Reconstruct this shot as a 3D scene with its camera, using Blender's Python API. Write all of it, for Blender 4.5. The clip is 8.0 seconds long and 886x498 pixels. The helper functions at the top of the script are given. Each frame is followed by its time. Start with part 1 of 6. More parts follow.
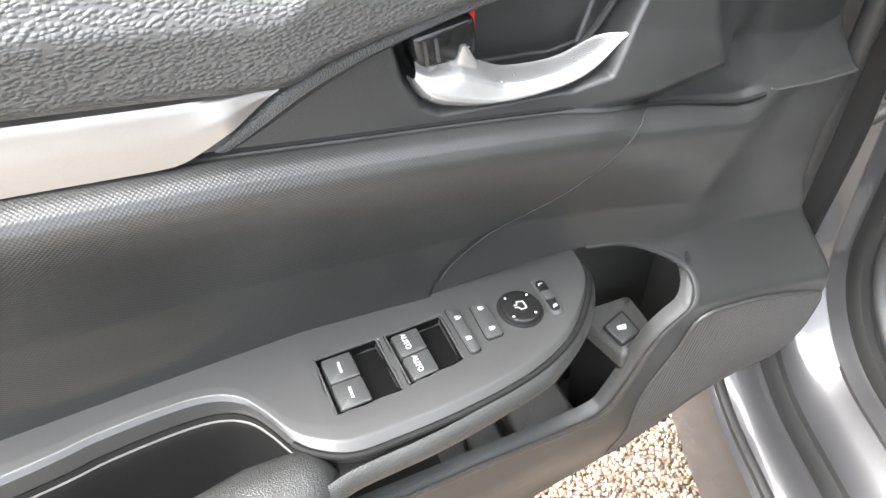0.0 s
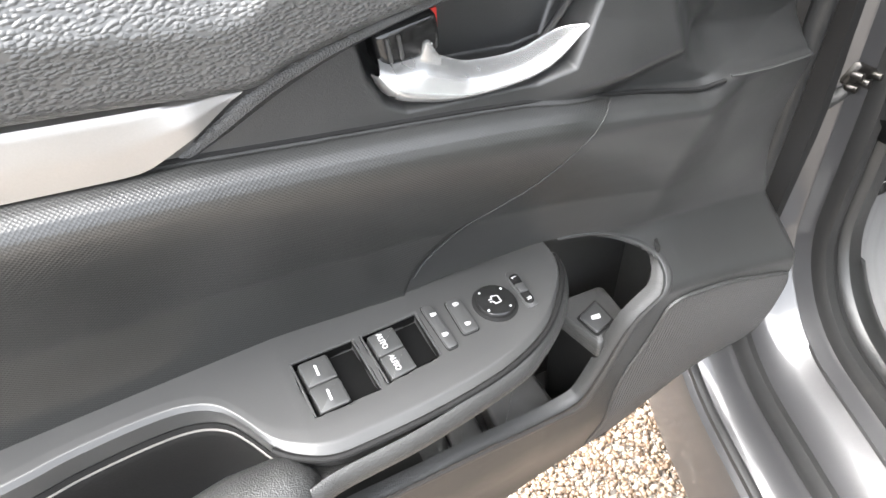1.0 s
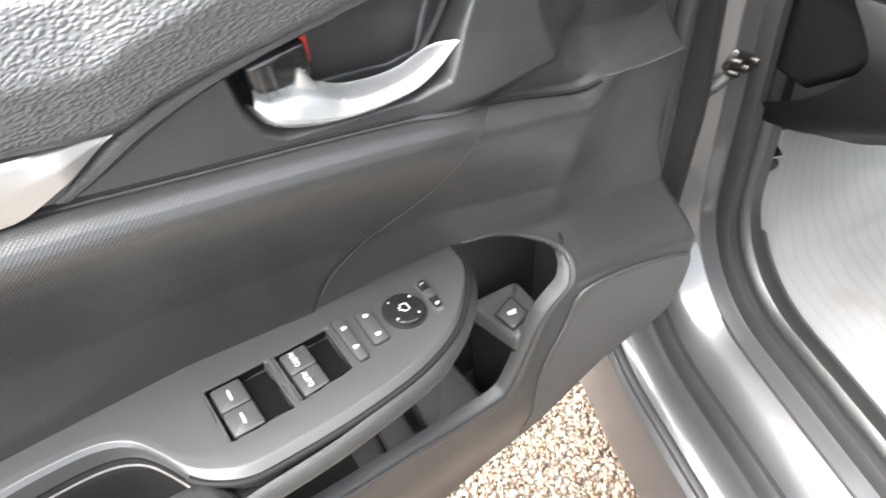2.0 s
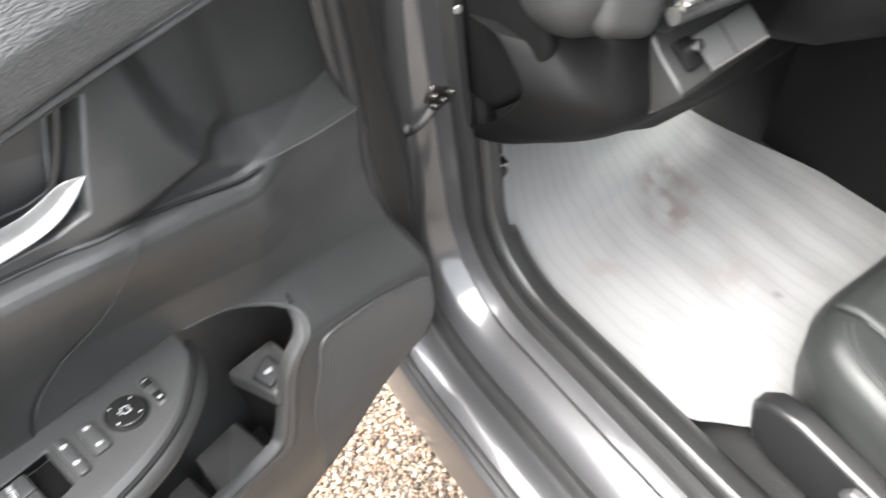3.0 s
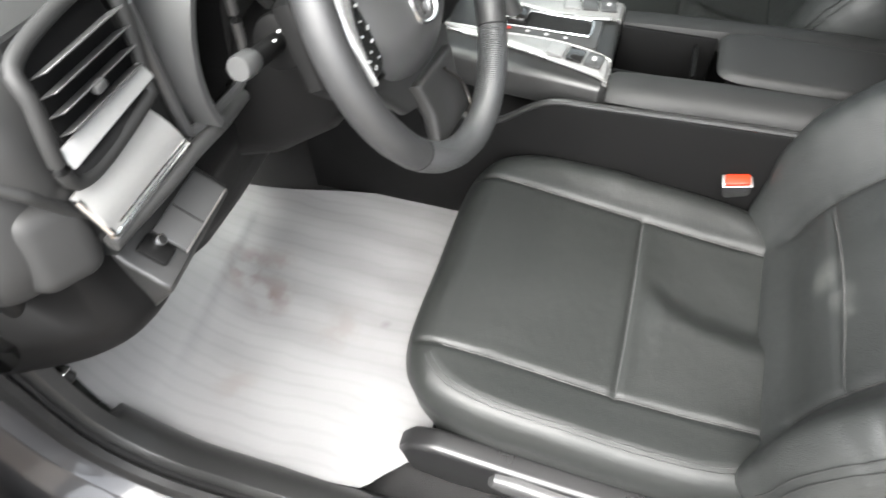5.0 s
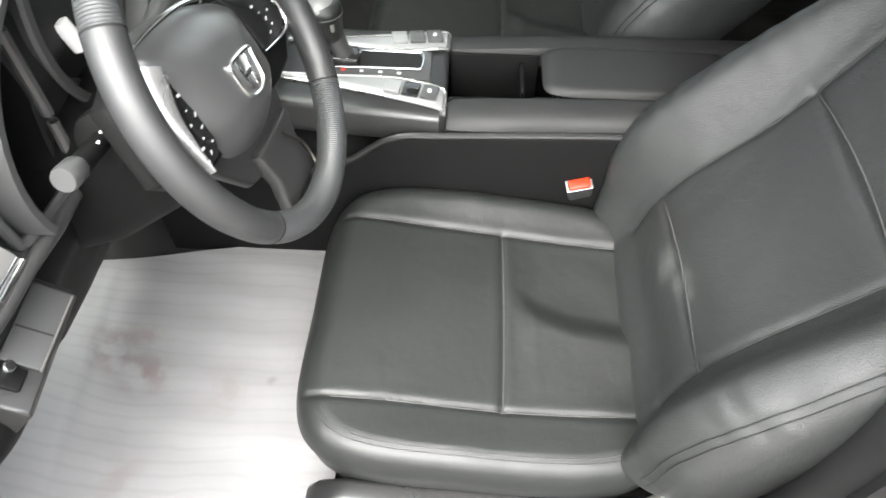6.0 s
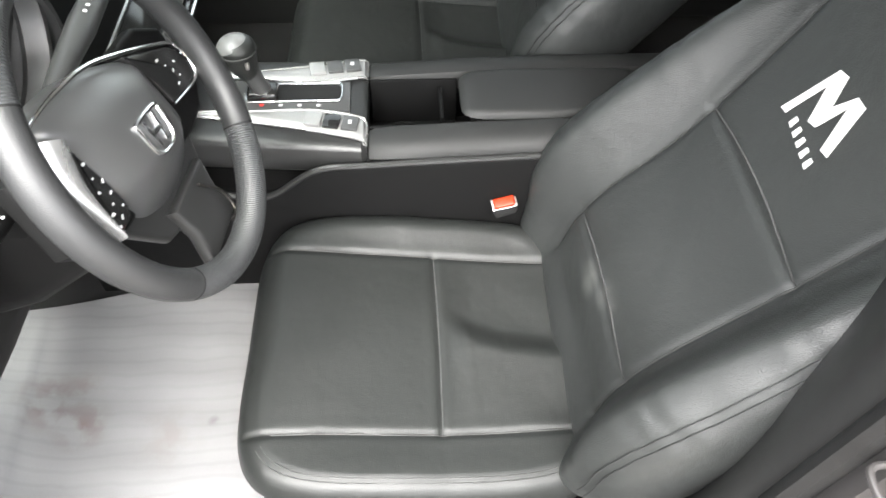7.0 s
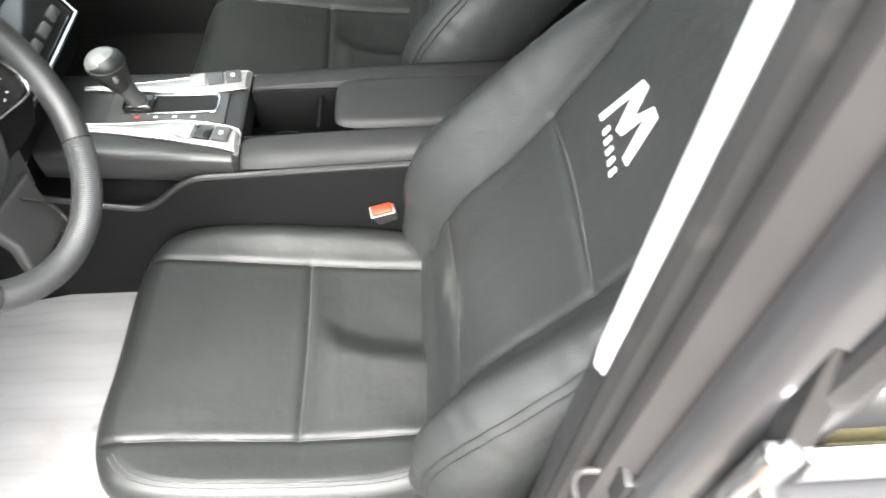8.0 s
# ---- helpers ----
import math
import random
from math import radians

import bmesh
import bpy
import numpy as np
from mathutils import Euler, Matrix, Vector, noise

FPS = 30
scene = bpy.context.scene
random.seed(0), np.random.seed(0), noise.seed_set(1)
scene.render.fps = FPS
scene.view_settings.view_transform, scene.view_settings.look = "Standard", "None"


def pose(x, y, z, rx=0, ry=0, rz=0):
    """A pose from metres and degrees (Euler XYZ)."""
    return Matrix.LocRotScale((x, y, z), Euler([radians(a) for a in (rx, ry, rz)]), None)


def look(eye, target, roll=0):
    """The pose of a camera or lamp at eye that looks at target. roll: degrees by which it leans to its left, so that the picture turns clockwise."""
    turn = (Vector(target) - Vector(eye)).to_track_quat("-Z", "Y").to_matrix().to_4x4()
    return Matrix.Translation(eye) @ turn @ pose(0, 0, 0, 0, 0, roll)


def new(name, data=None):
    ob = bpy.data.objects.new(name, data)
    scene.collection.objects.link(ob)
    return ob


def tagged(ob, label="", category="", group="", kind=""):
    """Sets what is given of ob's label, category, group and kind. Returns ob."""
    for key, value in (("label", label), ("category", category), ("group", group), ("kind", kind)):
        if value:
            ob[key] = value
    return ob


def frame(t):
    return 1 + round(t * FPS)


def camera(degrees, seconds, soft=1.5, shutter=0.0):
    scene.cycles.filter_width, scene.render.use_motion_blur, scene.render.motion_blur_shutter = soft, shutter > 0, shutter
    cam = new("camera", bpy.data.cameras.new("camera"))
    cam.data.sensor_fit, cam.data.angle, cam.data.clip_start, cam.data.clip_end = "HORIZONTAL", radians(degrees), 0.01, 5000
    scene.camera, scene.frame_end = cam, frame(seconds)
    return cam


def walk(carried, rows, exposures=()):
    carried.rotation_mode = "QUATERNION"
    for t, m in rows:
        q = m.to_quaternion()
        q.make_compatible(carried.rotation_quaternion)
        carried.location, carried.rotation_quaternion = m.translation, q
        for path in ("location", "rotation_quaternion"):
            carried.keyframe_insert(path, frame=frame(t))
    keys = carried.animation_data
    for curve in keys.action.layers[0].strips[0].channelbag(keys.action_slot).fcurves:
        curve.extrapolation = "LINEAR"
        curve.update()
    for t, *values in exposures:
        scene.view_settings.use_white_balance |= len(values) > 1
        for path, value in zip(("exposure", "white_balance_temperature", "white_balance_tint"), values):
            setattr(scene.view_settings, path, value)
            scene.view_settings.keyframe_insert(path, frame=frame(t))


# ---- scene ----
cam = camera(65.4, 8.0, 1.5, 0.4)
PATH = [
    (0, (-1.293, 0.212, 1.136), (-1.159, 1.526, -0.365), -4.5),
    (0.5, (-1.298, 0.212, 1.135), (-1.127, 1.517, -0.371), -4.4),
    (1, (-1.293, 0.211, 1.135), (-1.082, 1.509, -0.372), -4.5),
    (1.2, (-1.292, 0.214, 1.133), (-1.06, 1.499, -0.382), -4.4),
    (2.3, (-1.239, 0.187, 1.166), (-0.812, 1.42, -0.349), -4.8),
    (2.5, (-1.215, 0.177, 1.181), (-0.735, 1.383, -0.34), -4.9),
    (3, (-1.138, 0.141, 1.214), (-0.463, 1.227, -0.324), -4.7),
    (3.5, (-1.08, 0.122, 1.246), (-0.227, 1.05, -0.307), -4.4),
    (4, (-1.025, 0.105, 1.283), (-0.038, 0.861, -0.284), -3.8),
    (4.5, (-0.981, 0.094, 1.307), (0.11, 0.665, -0.27), -3.2),
    (5, (-0.952, 0.083, 1.332), (0.206, 0.472, -0.252), -2.2),
    (5.2, (-0.943, 0.075, 1.341), (0.236, 0.389, -0.243), -1.7),
    (6.3, (-0.915, 0.07, 1.393), (0.313, 0.058, -0.186), 1.2),
    (6.5, (-0.91, 0.069, 1.403), (0.315, 0.03, -0.177), 1.4),
    (7, (-0.9, 0.04, 1.417), (0.325, -0.055, -0.161), 1.7),
    (7.5, (-0.907, -0.044, 1.428), (0.32, -0.138, -0.149), 1.1),
    (8, (-0.914, -0.177, 1.438), (0.314, -0.251, -0.139), 0.3),
]
walk(cam, [(t, look(eye, target, roll)) for t, eye, target, roll in PATH],
     [(0, 3.02), (1.2, 3.02), (2.4, 3.02), (3.0, 2.76), (3.5, 2.66), (4.5, 2.54), (6.5, 2.58), (7.2, 2.68), (8, 3.0)])

# ---- light ----
world = bpy.data.worlds.new("overcast")
scene.world = world
world.use_nodes = True
wn = world.node_tree
sky = wn.nodes.new("ShaderNodeTexSky")
sky.sky_type = "NISHITA"
sky.sun_disc = False
sky.sun_elevation, sky.sun_rotation = radians(59), radians(282)
sky.air_density, sky.dust_density, sky.ozone_density = 1.0, 4.0, 1.0
grey = wn.nodes.new("ShaderNodeHueSaturation")
grey.inputs["Saturation"].default_value = 0.25
wn.links.new(sky.outputs[0], grey.inputs["Color"])
wn.links.new(grey.outputs[0], wn.nodes["Background"].inputs[0])
wn.nodes["Background"].inputs[1].default_value = 0.24
sun_data = bpy.data.lights.new("sun", "SUN")
sun_data.energy, sun_data.angle, sun_data.color = 3.5, radians(86), (1.0, 0.975, 0.935)
sun = new("sun", sun_data)
sun.matrix_world = look((-2.4, 0.5, 4.1), (0, 0, 0))


# ---- materials ----
def material(name, color, rough=0.5, metal=0.0, spread=0.12, stain=12.0, bump=None, scale=400.0, depth=0.3,
             coat=0.0, dirt=None, spec=0.5, stretch=None, coords="Object", sag=0.05):
    """A surface with colour variation at two scales and a fine relief."""
    m = bpy.data.materials.new(name)
    m.use_nodes = True
    t = m.node_tree
    b = t.nodes["Principled BSDF"]
    co = t.nodes.new("ShaderNodeTexCoord").outputs["Object"]
    big = t.nodes.new("ShaderNodeTexNoise")
    big.inputs["Scale"].default_value, big.inputs["Detail"].default_value = stain, 4
    fine = t.nodes.new("ShaderNodeTexNoise")
    fine.inputs["Scale"].default_value, fine.inputs["Detail"].default_value = scale * 0.6, 3
    add = t.nodes.new("ShaderNodeMath")
    add.operation = "ADD"
    for k, n in enumerate((big, fine)):
        t.links.new(co, n.inputs["Vector"])
        t.links.new(n.outputs["Fac"], add.inputs[k])
    ramp = t.nodes.new("ShaderNodeMapRange")
    ramp.inputs["From Min"].default_value, ramp.inputs["From Max"].default_value = 0.6, 1.4
    t.links.new(add.outputs[0], ramp.inputs["Value"])
    mix = t.nodes.new("ShaderNodeMix")
    mix.data_type = "RGBA"
    mix.inputs["A"].default_value = (*[c * (1 - spread) for c in color], 1)
    mix.inputs["B"].default_value = (*[min(1, c * (1 + spread)) for c in color], 1)
    t.links.new(ramp.outputs[0], mix.inputs["Factor"])
    out = mix.outputs["Result"]
    if dirt:
        dn = t.nodes.new("ShaderNodeTexNoise")
        dn.inputs["Scale"].default_value, dn.inputs["Detail"].default_value = dirt[1], 6
        dr = t.nodes.new("ShaderNodeMapRange")
        dr.inputs["From Min"].default_value, dr.inputs["From Max"].default_value = dirt[2], dirt[2] + 0.15
        t.links.new(co, dn.inputs["Vector"])
        t.links.new(dn.outputs["Fac"], dr.inputs["Value"])
        dm = t.nodes.new("ShaderNodeMix")
        dm.data_type = "RGBA"
        dm.inputs["B"].default_value = (*dirt[0], 1)
        t.links.new(out, dm.inputs["A"])
        t.links.new(dr.outputs[0], dm.inputs["Factor"])
        out = dm.outputs["Result"]
    t.links.new(out, b.inputs["Base Color"])
    rr = t.nodes.new("ShaderNodeMapRange")
    rr.inputs["From Min"].default_value, rr.inputs["From Max"].default_value = 0.3, 0.7
    rr.inputs["To Min"].default_value, rr.inputs["To Max"].default_value = rough * 0.9, min(1, rough * 1.1)
    t.links.new(big.outputs["Fac"], rr.inputs["Value"])
    t.links.new(rr.outputs[0], b.inputs["Roughness"])
    b.inputs["Metallic"].default_value = metal
    b.inputs["Specular IOR Level"].default_value = spec
    b.inputs["Coat Weight"].default_value = coat
    b.inputs["Coat Roughness"].default_value = 0.08
    if bump:
        vec = co
        if stretch:
            mp = t.nodes.new("ShaderNodeMapping")
            mp.inputs["Rotation"].default_value = [radians(a) for a in stretch[0]]
            mp.inputs["Scale"].default_value = stretch[1]
            t.links.new(t.nodes.new("ShaderNodeTexCoord").outputs[coords], mp.inputs["Vector"])
            vec = mp.outputs[0]
        if bump == "pebbles":
            n = t.nodes.new("ShaderNodeTexVoronoi")
            n.feature = "SMOOTH_F1"
            n.inputs["Scale"].default_value, n.inputs["Smoothness"].default_value = scale, 0.25
            warp = t.nodes.new("ShaderNodeTexNoise")
            warp.inputs["Scale"].default_value = scale * 0.5
            t.links.new(vec, warp.inputs["Vector"])
            ma = t.nodes.new("ShaderNodeVectorMath")
            ma.operation = "MULTIPLY_ADD"
            ma.inputs[1].default_value = (1.1 / scale,) * 3
            t.links.new(warp.outputs["Color"], ma.inputs[0])
            t.links.new(vec, ma.inputs[2])
            t.links.new(ma.outputs[0], n.inputs["Vector"])
            mr = t.nodes.new("ShaderNodeMapRange")
            mr.interpolation_type = "SMOOTHSTEP"
            mr.inputs["From Min"].default_value, mr.inputs["From Max"].default_value = 0.1, 0.75
            mr.inputs["To Min"].default_value, mr.inputs["To Max"].default_value = 1.0, 0.0
            t.links.new(n.outputs["Distance"], mr.inputs["Value"])
            h = mr.outputs[0]
        elif bump in ("leather", "cells"):
            n = t.nodes.new("ShaderNodeTexVoronoi")
            n.feature = "F1" if bump == "cells" else "DISTANCE_TO_EDGE"
            n.inputs["Scale"].default_value = scale
            n.inputs["Randomness"].default_value = 0.0 if bump == "cells" else 1.0
            if bump == "leather":
                warp = t.nodes.new("ShaderNodeTexNoise")
                warp.inputs["Scale"].default_value = scale * 0.7
                t.links.new(vec, warp.inputs["Vector"])
                ma = t.nodes.new("ShaderNodeVectorMath")
                ma.operation = "MULTIPLY_ADD"
                ma.inputs[1].default_value = (0.6 / scale,) * 3
                t.links.new(warp.outputs["Color"], ma.inputs[0])
                t.links.new(vec, ma.inputs[2])
                vec = ma.outputs[0]
            t.links.new(vec, n.inputs["Vector"])
            mr = t.nodes.new("ShaderNodeMapRange")
            mr.inputs["From Max"].default_value = 0.3 if bump == "leather" else 0.7
            mr.interpolation_type = "SMOOTHSTEP"
            t.links.new(n.outputs["Distance"], mr.inputs["Value"])
            h = mr.outputs[0]
        elif bump == "lines":
            n = t.nodes.new("ShaderNodeTexWave")
            n.inputs["Scale"].default_value, n.inputs["Distortion"].default_value = scale, 0.0
            t.links.new(vec, n.inputs["Vector"])
            h = n.outputs["Fac"]
        else:
            n = t.nodes.new("ShaderNodeTexNoise")
            n.inputs["Scale"].default_value, n.inputs["Detail"].default_value = scale, 2
            t.links.new(vec, n.inputs["Vector"])
            h = n.outputs["Fac"]
        soft = t.nodes.new("ShaderNodeTexNoise")
        soft.inputs["Scale"].default_value, soft.inputs["Detail"].default_value = 22, 2
        t.links.new(co, soft.inputs["Vector"])
        wavy = t.nodes.new("ShaderNodeBump")
        wavy.inputs["Strength"].default_value, wavy.inputs["Distance"].default_value = sag, 0.012
        t.links.new(soft.outputs["Fac"], wavy.inputs["Height"])
        bp = t.nodes.new("ShaderNodeBump")
        t.links.new(wavy.outputs[0], bp.inputs["Normal"])
        bp.inputs["Strength"].default_value, bp.inputs["Distance"].default_value = depth, 1.0 / scale
        t.links.new(h, bp.inputs["Height"])
        t.links.new(bp.outputs[0], b.inputs["Normal"])
    return m


PLASTIC = material("grained_plastic", (0.017, 0.0172, 0.017), 0.34, spec=0.5, bump="noise", scale=1400, depth=0.22, spread=0.08, dirt=((0.026, 0.026, 0.025), 9, 0.68))
LINING = material("charcoal_lining", (0.0225, 0.0228, 0.0225), 0.36, spec=0.6, bump="noise", scale=1400, depth=0.22, spread=0.08)
# black parts; on console sides and knee panel it also carries shade
BLACK = material("black_plastic", (0.0048, 0.0048, 0.0048), 0.5, bump="noise", scale=1400, depth=0.2, spread=0.1, spec=0.09)
DASHSKIN = material("dusty_dash_skin", (0.0135, 0.0137, 0.0135), 0.6, spec=0.35, bump="noise", scale=1500, depth=0.12, spread=0.12, stain=9, sag=0.0)
SMOOTH = material("satin_plastic", (0.045, 0.0455, 0.0455), 0.32, bump="noise", scale=2200, depth=0.08, spread=0.06)
GRAIN = material("pebbled_plastic", (0.03, 0.0303, 0.0298), 0.38, bump="pebbles", scale=1050, depth=0.32, spread=0.08)
PAD = material("leather_grain_pad", (0.052, 0.053, 0.053), 0.34, bump="pebbles", scale=500, depth=0.36, spread=0.1, stretch=((0, 0, 0), (0.75, 1, 1.25)))
INSERT = material("dimpled_vinyl", (0.0145, 0.0148, 0.0142), 0.38, spec=0.8, sag=0.0, bump="cells", scale=620, depth=0.14, spread=0.08, stretch=((0, 0, 45), (1, 1, 1)), coords="UV")
MESH = material("speaker_mesh", (0.034, 0.0345, 0.035), 0.45, bump="noise", scale=1500, depth=0.2, spread=0.06)
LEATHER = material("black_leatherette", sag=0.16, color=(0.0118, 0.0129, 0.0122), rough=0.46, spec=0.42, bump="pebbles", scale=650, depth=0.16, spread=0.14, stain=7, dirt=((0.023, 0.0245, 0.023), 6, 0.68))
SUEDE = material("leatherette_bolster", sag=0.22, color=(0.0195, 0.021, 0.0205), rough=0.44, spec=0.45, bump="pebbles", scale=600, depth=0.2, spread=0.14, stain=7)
PILLAR = material("grey_pillar_trim", (0.026, 0.0242, 0.024), 0.45, bump="noise", scale=1200, depth=0.2, spread=0.1)
PIPING = material("seam_thread", (0.02, 0.021, 0.0205), 0.45, bump="lines", scale=500, depth=0.5, spread=0.2)
SILVER = material("silver_trim", (0.30, 0.29, 0.28), 0.38, metal=0.8, bump="noise", scale=1800, depth=0.03, spread=0.04)
CHROME = material("satin_chrome", (0.78, 0.78, 0.78), 0.2, metal=1.0, spread=0.03)
SATIN = material("satin_silver_paint", (0.46, 0.46, 0.455), 0.27, metal=0.75, spread=0.03)
SHIELD = material("smooth_black_shield", (0.011, 0.011, 0.0112), 0.3, spread=0.1, spec=0.5)
TRIMGREY = material("grey_satin_trim", (0.25, 0.25, 0.247), 0.38, metal=0.4, spread=0.05)
GLOSS = material("gloss_black", (0.012, 0.012, 0.012), 0.12, spread=0.2)
# for dark parts, and for recesses whose shade is put into the colour
DARK = material("dark_parts_and_shade", (0.012, 0.012, 0.012), 0.65, spec=0.12, bump="noise", scale=900, depth=0.2)
RUBBER = material("rubber_seal", (0.013, 0.013, 0.013), 0.42, spec=0.35, bump="noise", scale=700, depth=0.2, dirt=((0.022, 0.021, 0.02), 30, 0.62))
PAINT = material("grey_metallic_paint", (0.036, 0.0358, 0.0372), 0.36, metal=0.25, coat=0.9, spread=0.04, stain=5, scale=1500)
STEEL = material("greasy_steel", (0.07, 0.066, 0.063), 0.35, metal=0.9, spread=0.4, dirt=((0.02, 0.018, 0.015), 60, 0.5))
CARPET = material("black_carpet", (0.007, 0.007, 0.007), 0.95, bump="noise", scale=600, depth=0.9, spread=0.3)
WHITE = material("white_thread", (0.62, 0.62, 0.605), 0.6, bump="lines", scale=700, depth=0.4, spread=0.05)
ARMTOP = material("satin_grey_panel", (0.042, 0.0422, 0.042), 0.34, bump="noise", scale=2200, depth=0.06, spread=0.06)
PRINT = material("white_print", (0.45, 0.45, 0.45), 0.5, spread=0.02)
ORANGE = material("orange_button", (0.30, 0.022, 0.005), 0.4, spread=0.05, spec=0.3)
HEADLINER = material("pale_pillar_trim", (0.72, 0.71, 0.69), 0.6, bump="noise", scale=900, depth=0.2, spread=0.05)
GREEN = material("green_mark", (0.05, 0.6, 0.15), 0.4)
RED = material("red_mark", (0.6, 0.03, 0.02), 0.4)


# ---- mesh helpers ----
def bm_from(verts, faces):
    bm = bmesh.new()
    vs = [bm.verts.new(v) for v in verts]
    for f in faces:
        try:
            bm.faces.new([vs[i] for i in f])
        except ValueError:
            pass
    return bm


def part(name, bm, mat, parent=None, label="", smooth=True, m=None):
    """Links a bmesh as one mesh object under a thing or a part."""
    if m is not None:
        bmesh.ops.transform(bm, matrix=m, verts=bm.verts)
    bmesh.ops.recalc_face_normals(bm, faces=bm.faces)
    me = bpy.data.meshes.new(name)
    bm.to_mesh(me)
    bm.free()
    if smooth:
        me.polygons.foreach_set("use_smooth", [True] * len(me.polygons))
        me.set_sharp_from_angle(angle=radians(42))
    me.materials.append(mat)
    ob = new(name, me)
    if parent is not None:
        ob.parent = parent
    if label:
        ob["label"] = label
    return ob


def thing(name, label, category, m=None, group="", kind=""):
    ob = new(name)
    ob.empty_display_size = 0.05
    if m is not None:
        ob.matrix_world = m
    return tagged(ob, label, category, group, kind)


def sheet(P, thick=0.0, close_u=False):
    """A bmesh from a grid of points (nu, nv, 3); with thick, a closed shell that reaches back along the normals."""
    P = np.asarray(P, float)
    nu, nv = P.shape[:2]
    gu, gv = np.gradient(P, axis=0), np.gradient(P, axis=1)
    nrm = np.cross(gu, gv)
    nrm /= np.linalg.norm(nrm, axis=2, keepdims=True) + 1e-12
    verts = P.reshape(-1, 3).tolist()
    ids = np.arange(nu * nv).reshape(nu, nv)
    faces = np.stack([ids[:-1, :-1], ids[1:, :-1], ids[1:, 1:], ids[:-1, 1:]], -1).reshape(-1, 4).tolist()
    if thick:
        verts += (P - nrm * thick).reshape(-1, 3).tolist()
        o = nu * nv
        faces += [[o + i for i in f[::-1]] for f in faces]
        ring = list(ids[:, 0]) + list(ids[-1, 1:]) + list(ids[-2::-1, -1]) + list(ids[0, -2:0:-1])
        for a, b in zip(ring, ring[1:] + ring[:1]):
            faces.append([int(a), int(b), int(b) + o, int(a) + o])
    return bm_from(verts, faces)


def loft(rings, closed=True, caps=True):
    """Joins rings of equal point count into a skin."""
    k = len(rings[0])
    verts = [tuple(p) for r in rings for p in r]
    faces = []
    for i in range(len(rings) - 1):
        for j in range(k if closed else k - 1):
            a, b = i * k + j, i * k + (j + 1) % k
            faces.append([a, b, b + k, a + k])
    if caps and closed:
        faces += [list(range(k))[::-1], list(range((len(rings) - 1) * k, len(rings) * k))]
    return bm_from(verts, faces)


def curve(pts, n=40, closed=False):
    """Catmull-Rom through points, evenly resampled."""
    p = np.asarray(pts, float)
    k = len(p)
    out = []
    for i in range(k if closed else k - 1):
        if closed:
            a, b, c, d = p[i - 1], p[i], p[(i + 1) % k], p[(i + 2) % k]
        else:
            b, c = p[i], p[i + 1]
            a = p[i - 1] if i else 2 * b - c
            d = p[i + 2] if i + 2 < k else 2 * c - b
        for t in np.linspace(0, 1, 16, endpoint=False):
            out.append(0.5 * (2 * b + (c - a) * t + (2 * a - 5 * b + 4 * c - d) * t * t + (3 * b - a - 3 * c + d) * t ** 3))
    out.append(p[0] if closed else p[-1])
    return resample(np.array(out), n + (1 if closed else 0))[:n]


def smooth_line(pts, n):
    """Catmull-Rom through points, evenly by point number, so that two lines keep step."""
    p = np.asarray(pts, float)
    p = np.r_[2 * p[:1] - p[1:2], p, 2 * p[-1:] - p[-2:-1]]
    q = np.linspace(0, len(p) - 3 - 1e-9, n)
    i, f = q.astype(int), (q % 1)[:, None]
    a, b, c, d = p[i], p[i + 1], p[i + 2], p[i + 3]
    return 0.5 * (2 * b + (c - a) * f + (2 * a - 5 * b + 4 * c - d) * f * f + (3 * b - a - 3 * c + d) * f ** 3)


def resample(p, n):
    p = np.asarray(p, float)
    s = np.r_[0, np.cumsum(np.linalg.norm(np.diff(p, axis=0), axis=1))]
    q = np.linspace(0, s[-1], n)
    return np.stack([np.interp(q, s, p[:, k]) for k in range(p.shape[1])], -1)


def tube(pts, radius, k=10, closed=False, flat=1.0, up=(0, 0, 1)):
    """A round or flattened bar along points; radius a number or one a point."""
    p = np.asarray(pts, float)
    n = len(p)
    rad = np.broadcast_to(radius, n)
    tan = np.gradient(p, axis=0) if not closed else np.roll(p, -1, 0) - np.roll(p, 1, 0)
    rings = []
    for i in range(n):
        t = tan[i] / (np.linalg.norm(tan[i]) + 1e-12)
        side = np.cross(t, up)
        if np.linalg.norm(side) < 1e-3:
            side = np.cross(t, (1, 0, 0))
        side /= np.linalg.norm(side)
        nn = np.cross(side, t)
        rings.append([p[i] + rad[i] * (math.cos(a) * side + flat * math.sin(a) * nn) for a in np.arange(k) * 2 * math.pi / k])
    if closed:
        rings.append(rings[0])
        bm = loft(rings, True, False)
        bmesh.ops.remove_doubles(bm, verts=bm.verts, dist=1e-6)
        return bm
    return loft(rings)


def block(sx, sy, sz, bevel=0.004, seg=3, m=None):
    bm = bmesh.new()
    bmesh.ops.create_cube(bm, size=1)
    bmesh.ops.scale(bm, vec=(sx, sy, sz), verts=bm.verts)
    if bevel:
        bmesh.ops.bevel(bm, geom=bm.edges[:], offset=min(bevel, 0.49 * min(sx, sy, sz)), segments=seg, affect="EDGES", profile=0.5)
    if m is not None:
        bmesh.ops.transform(bm, matrix=m, verts=bm.verts)
    return bm


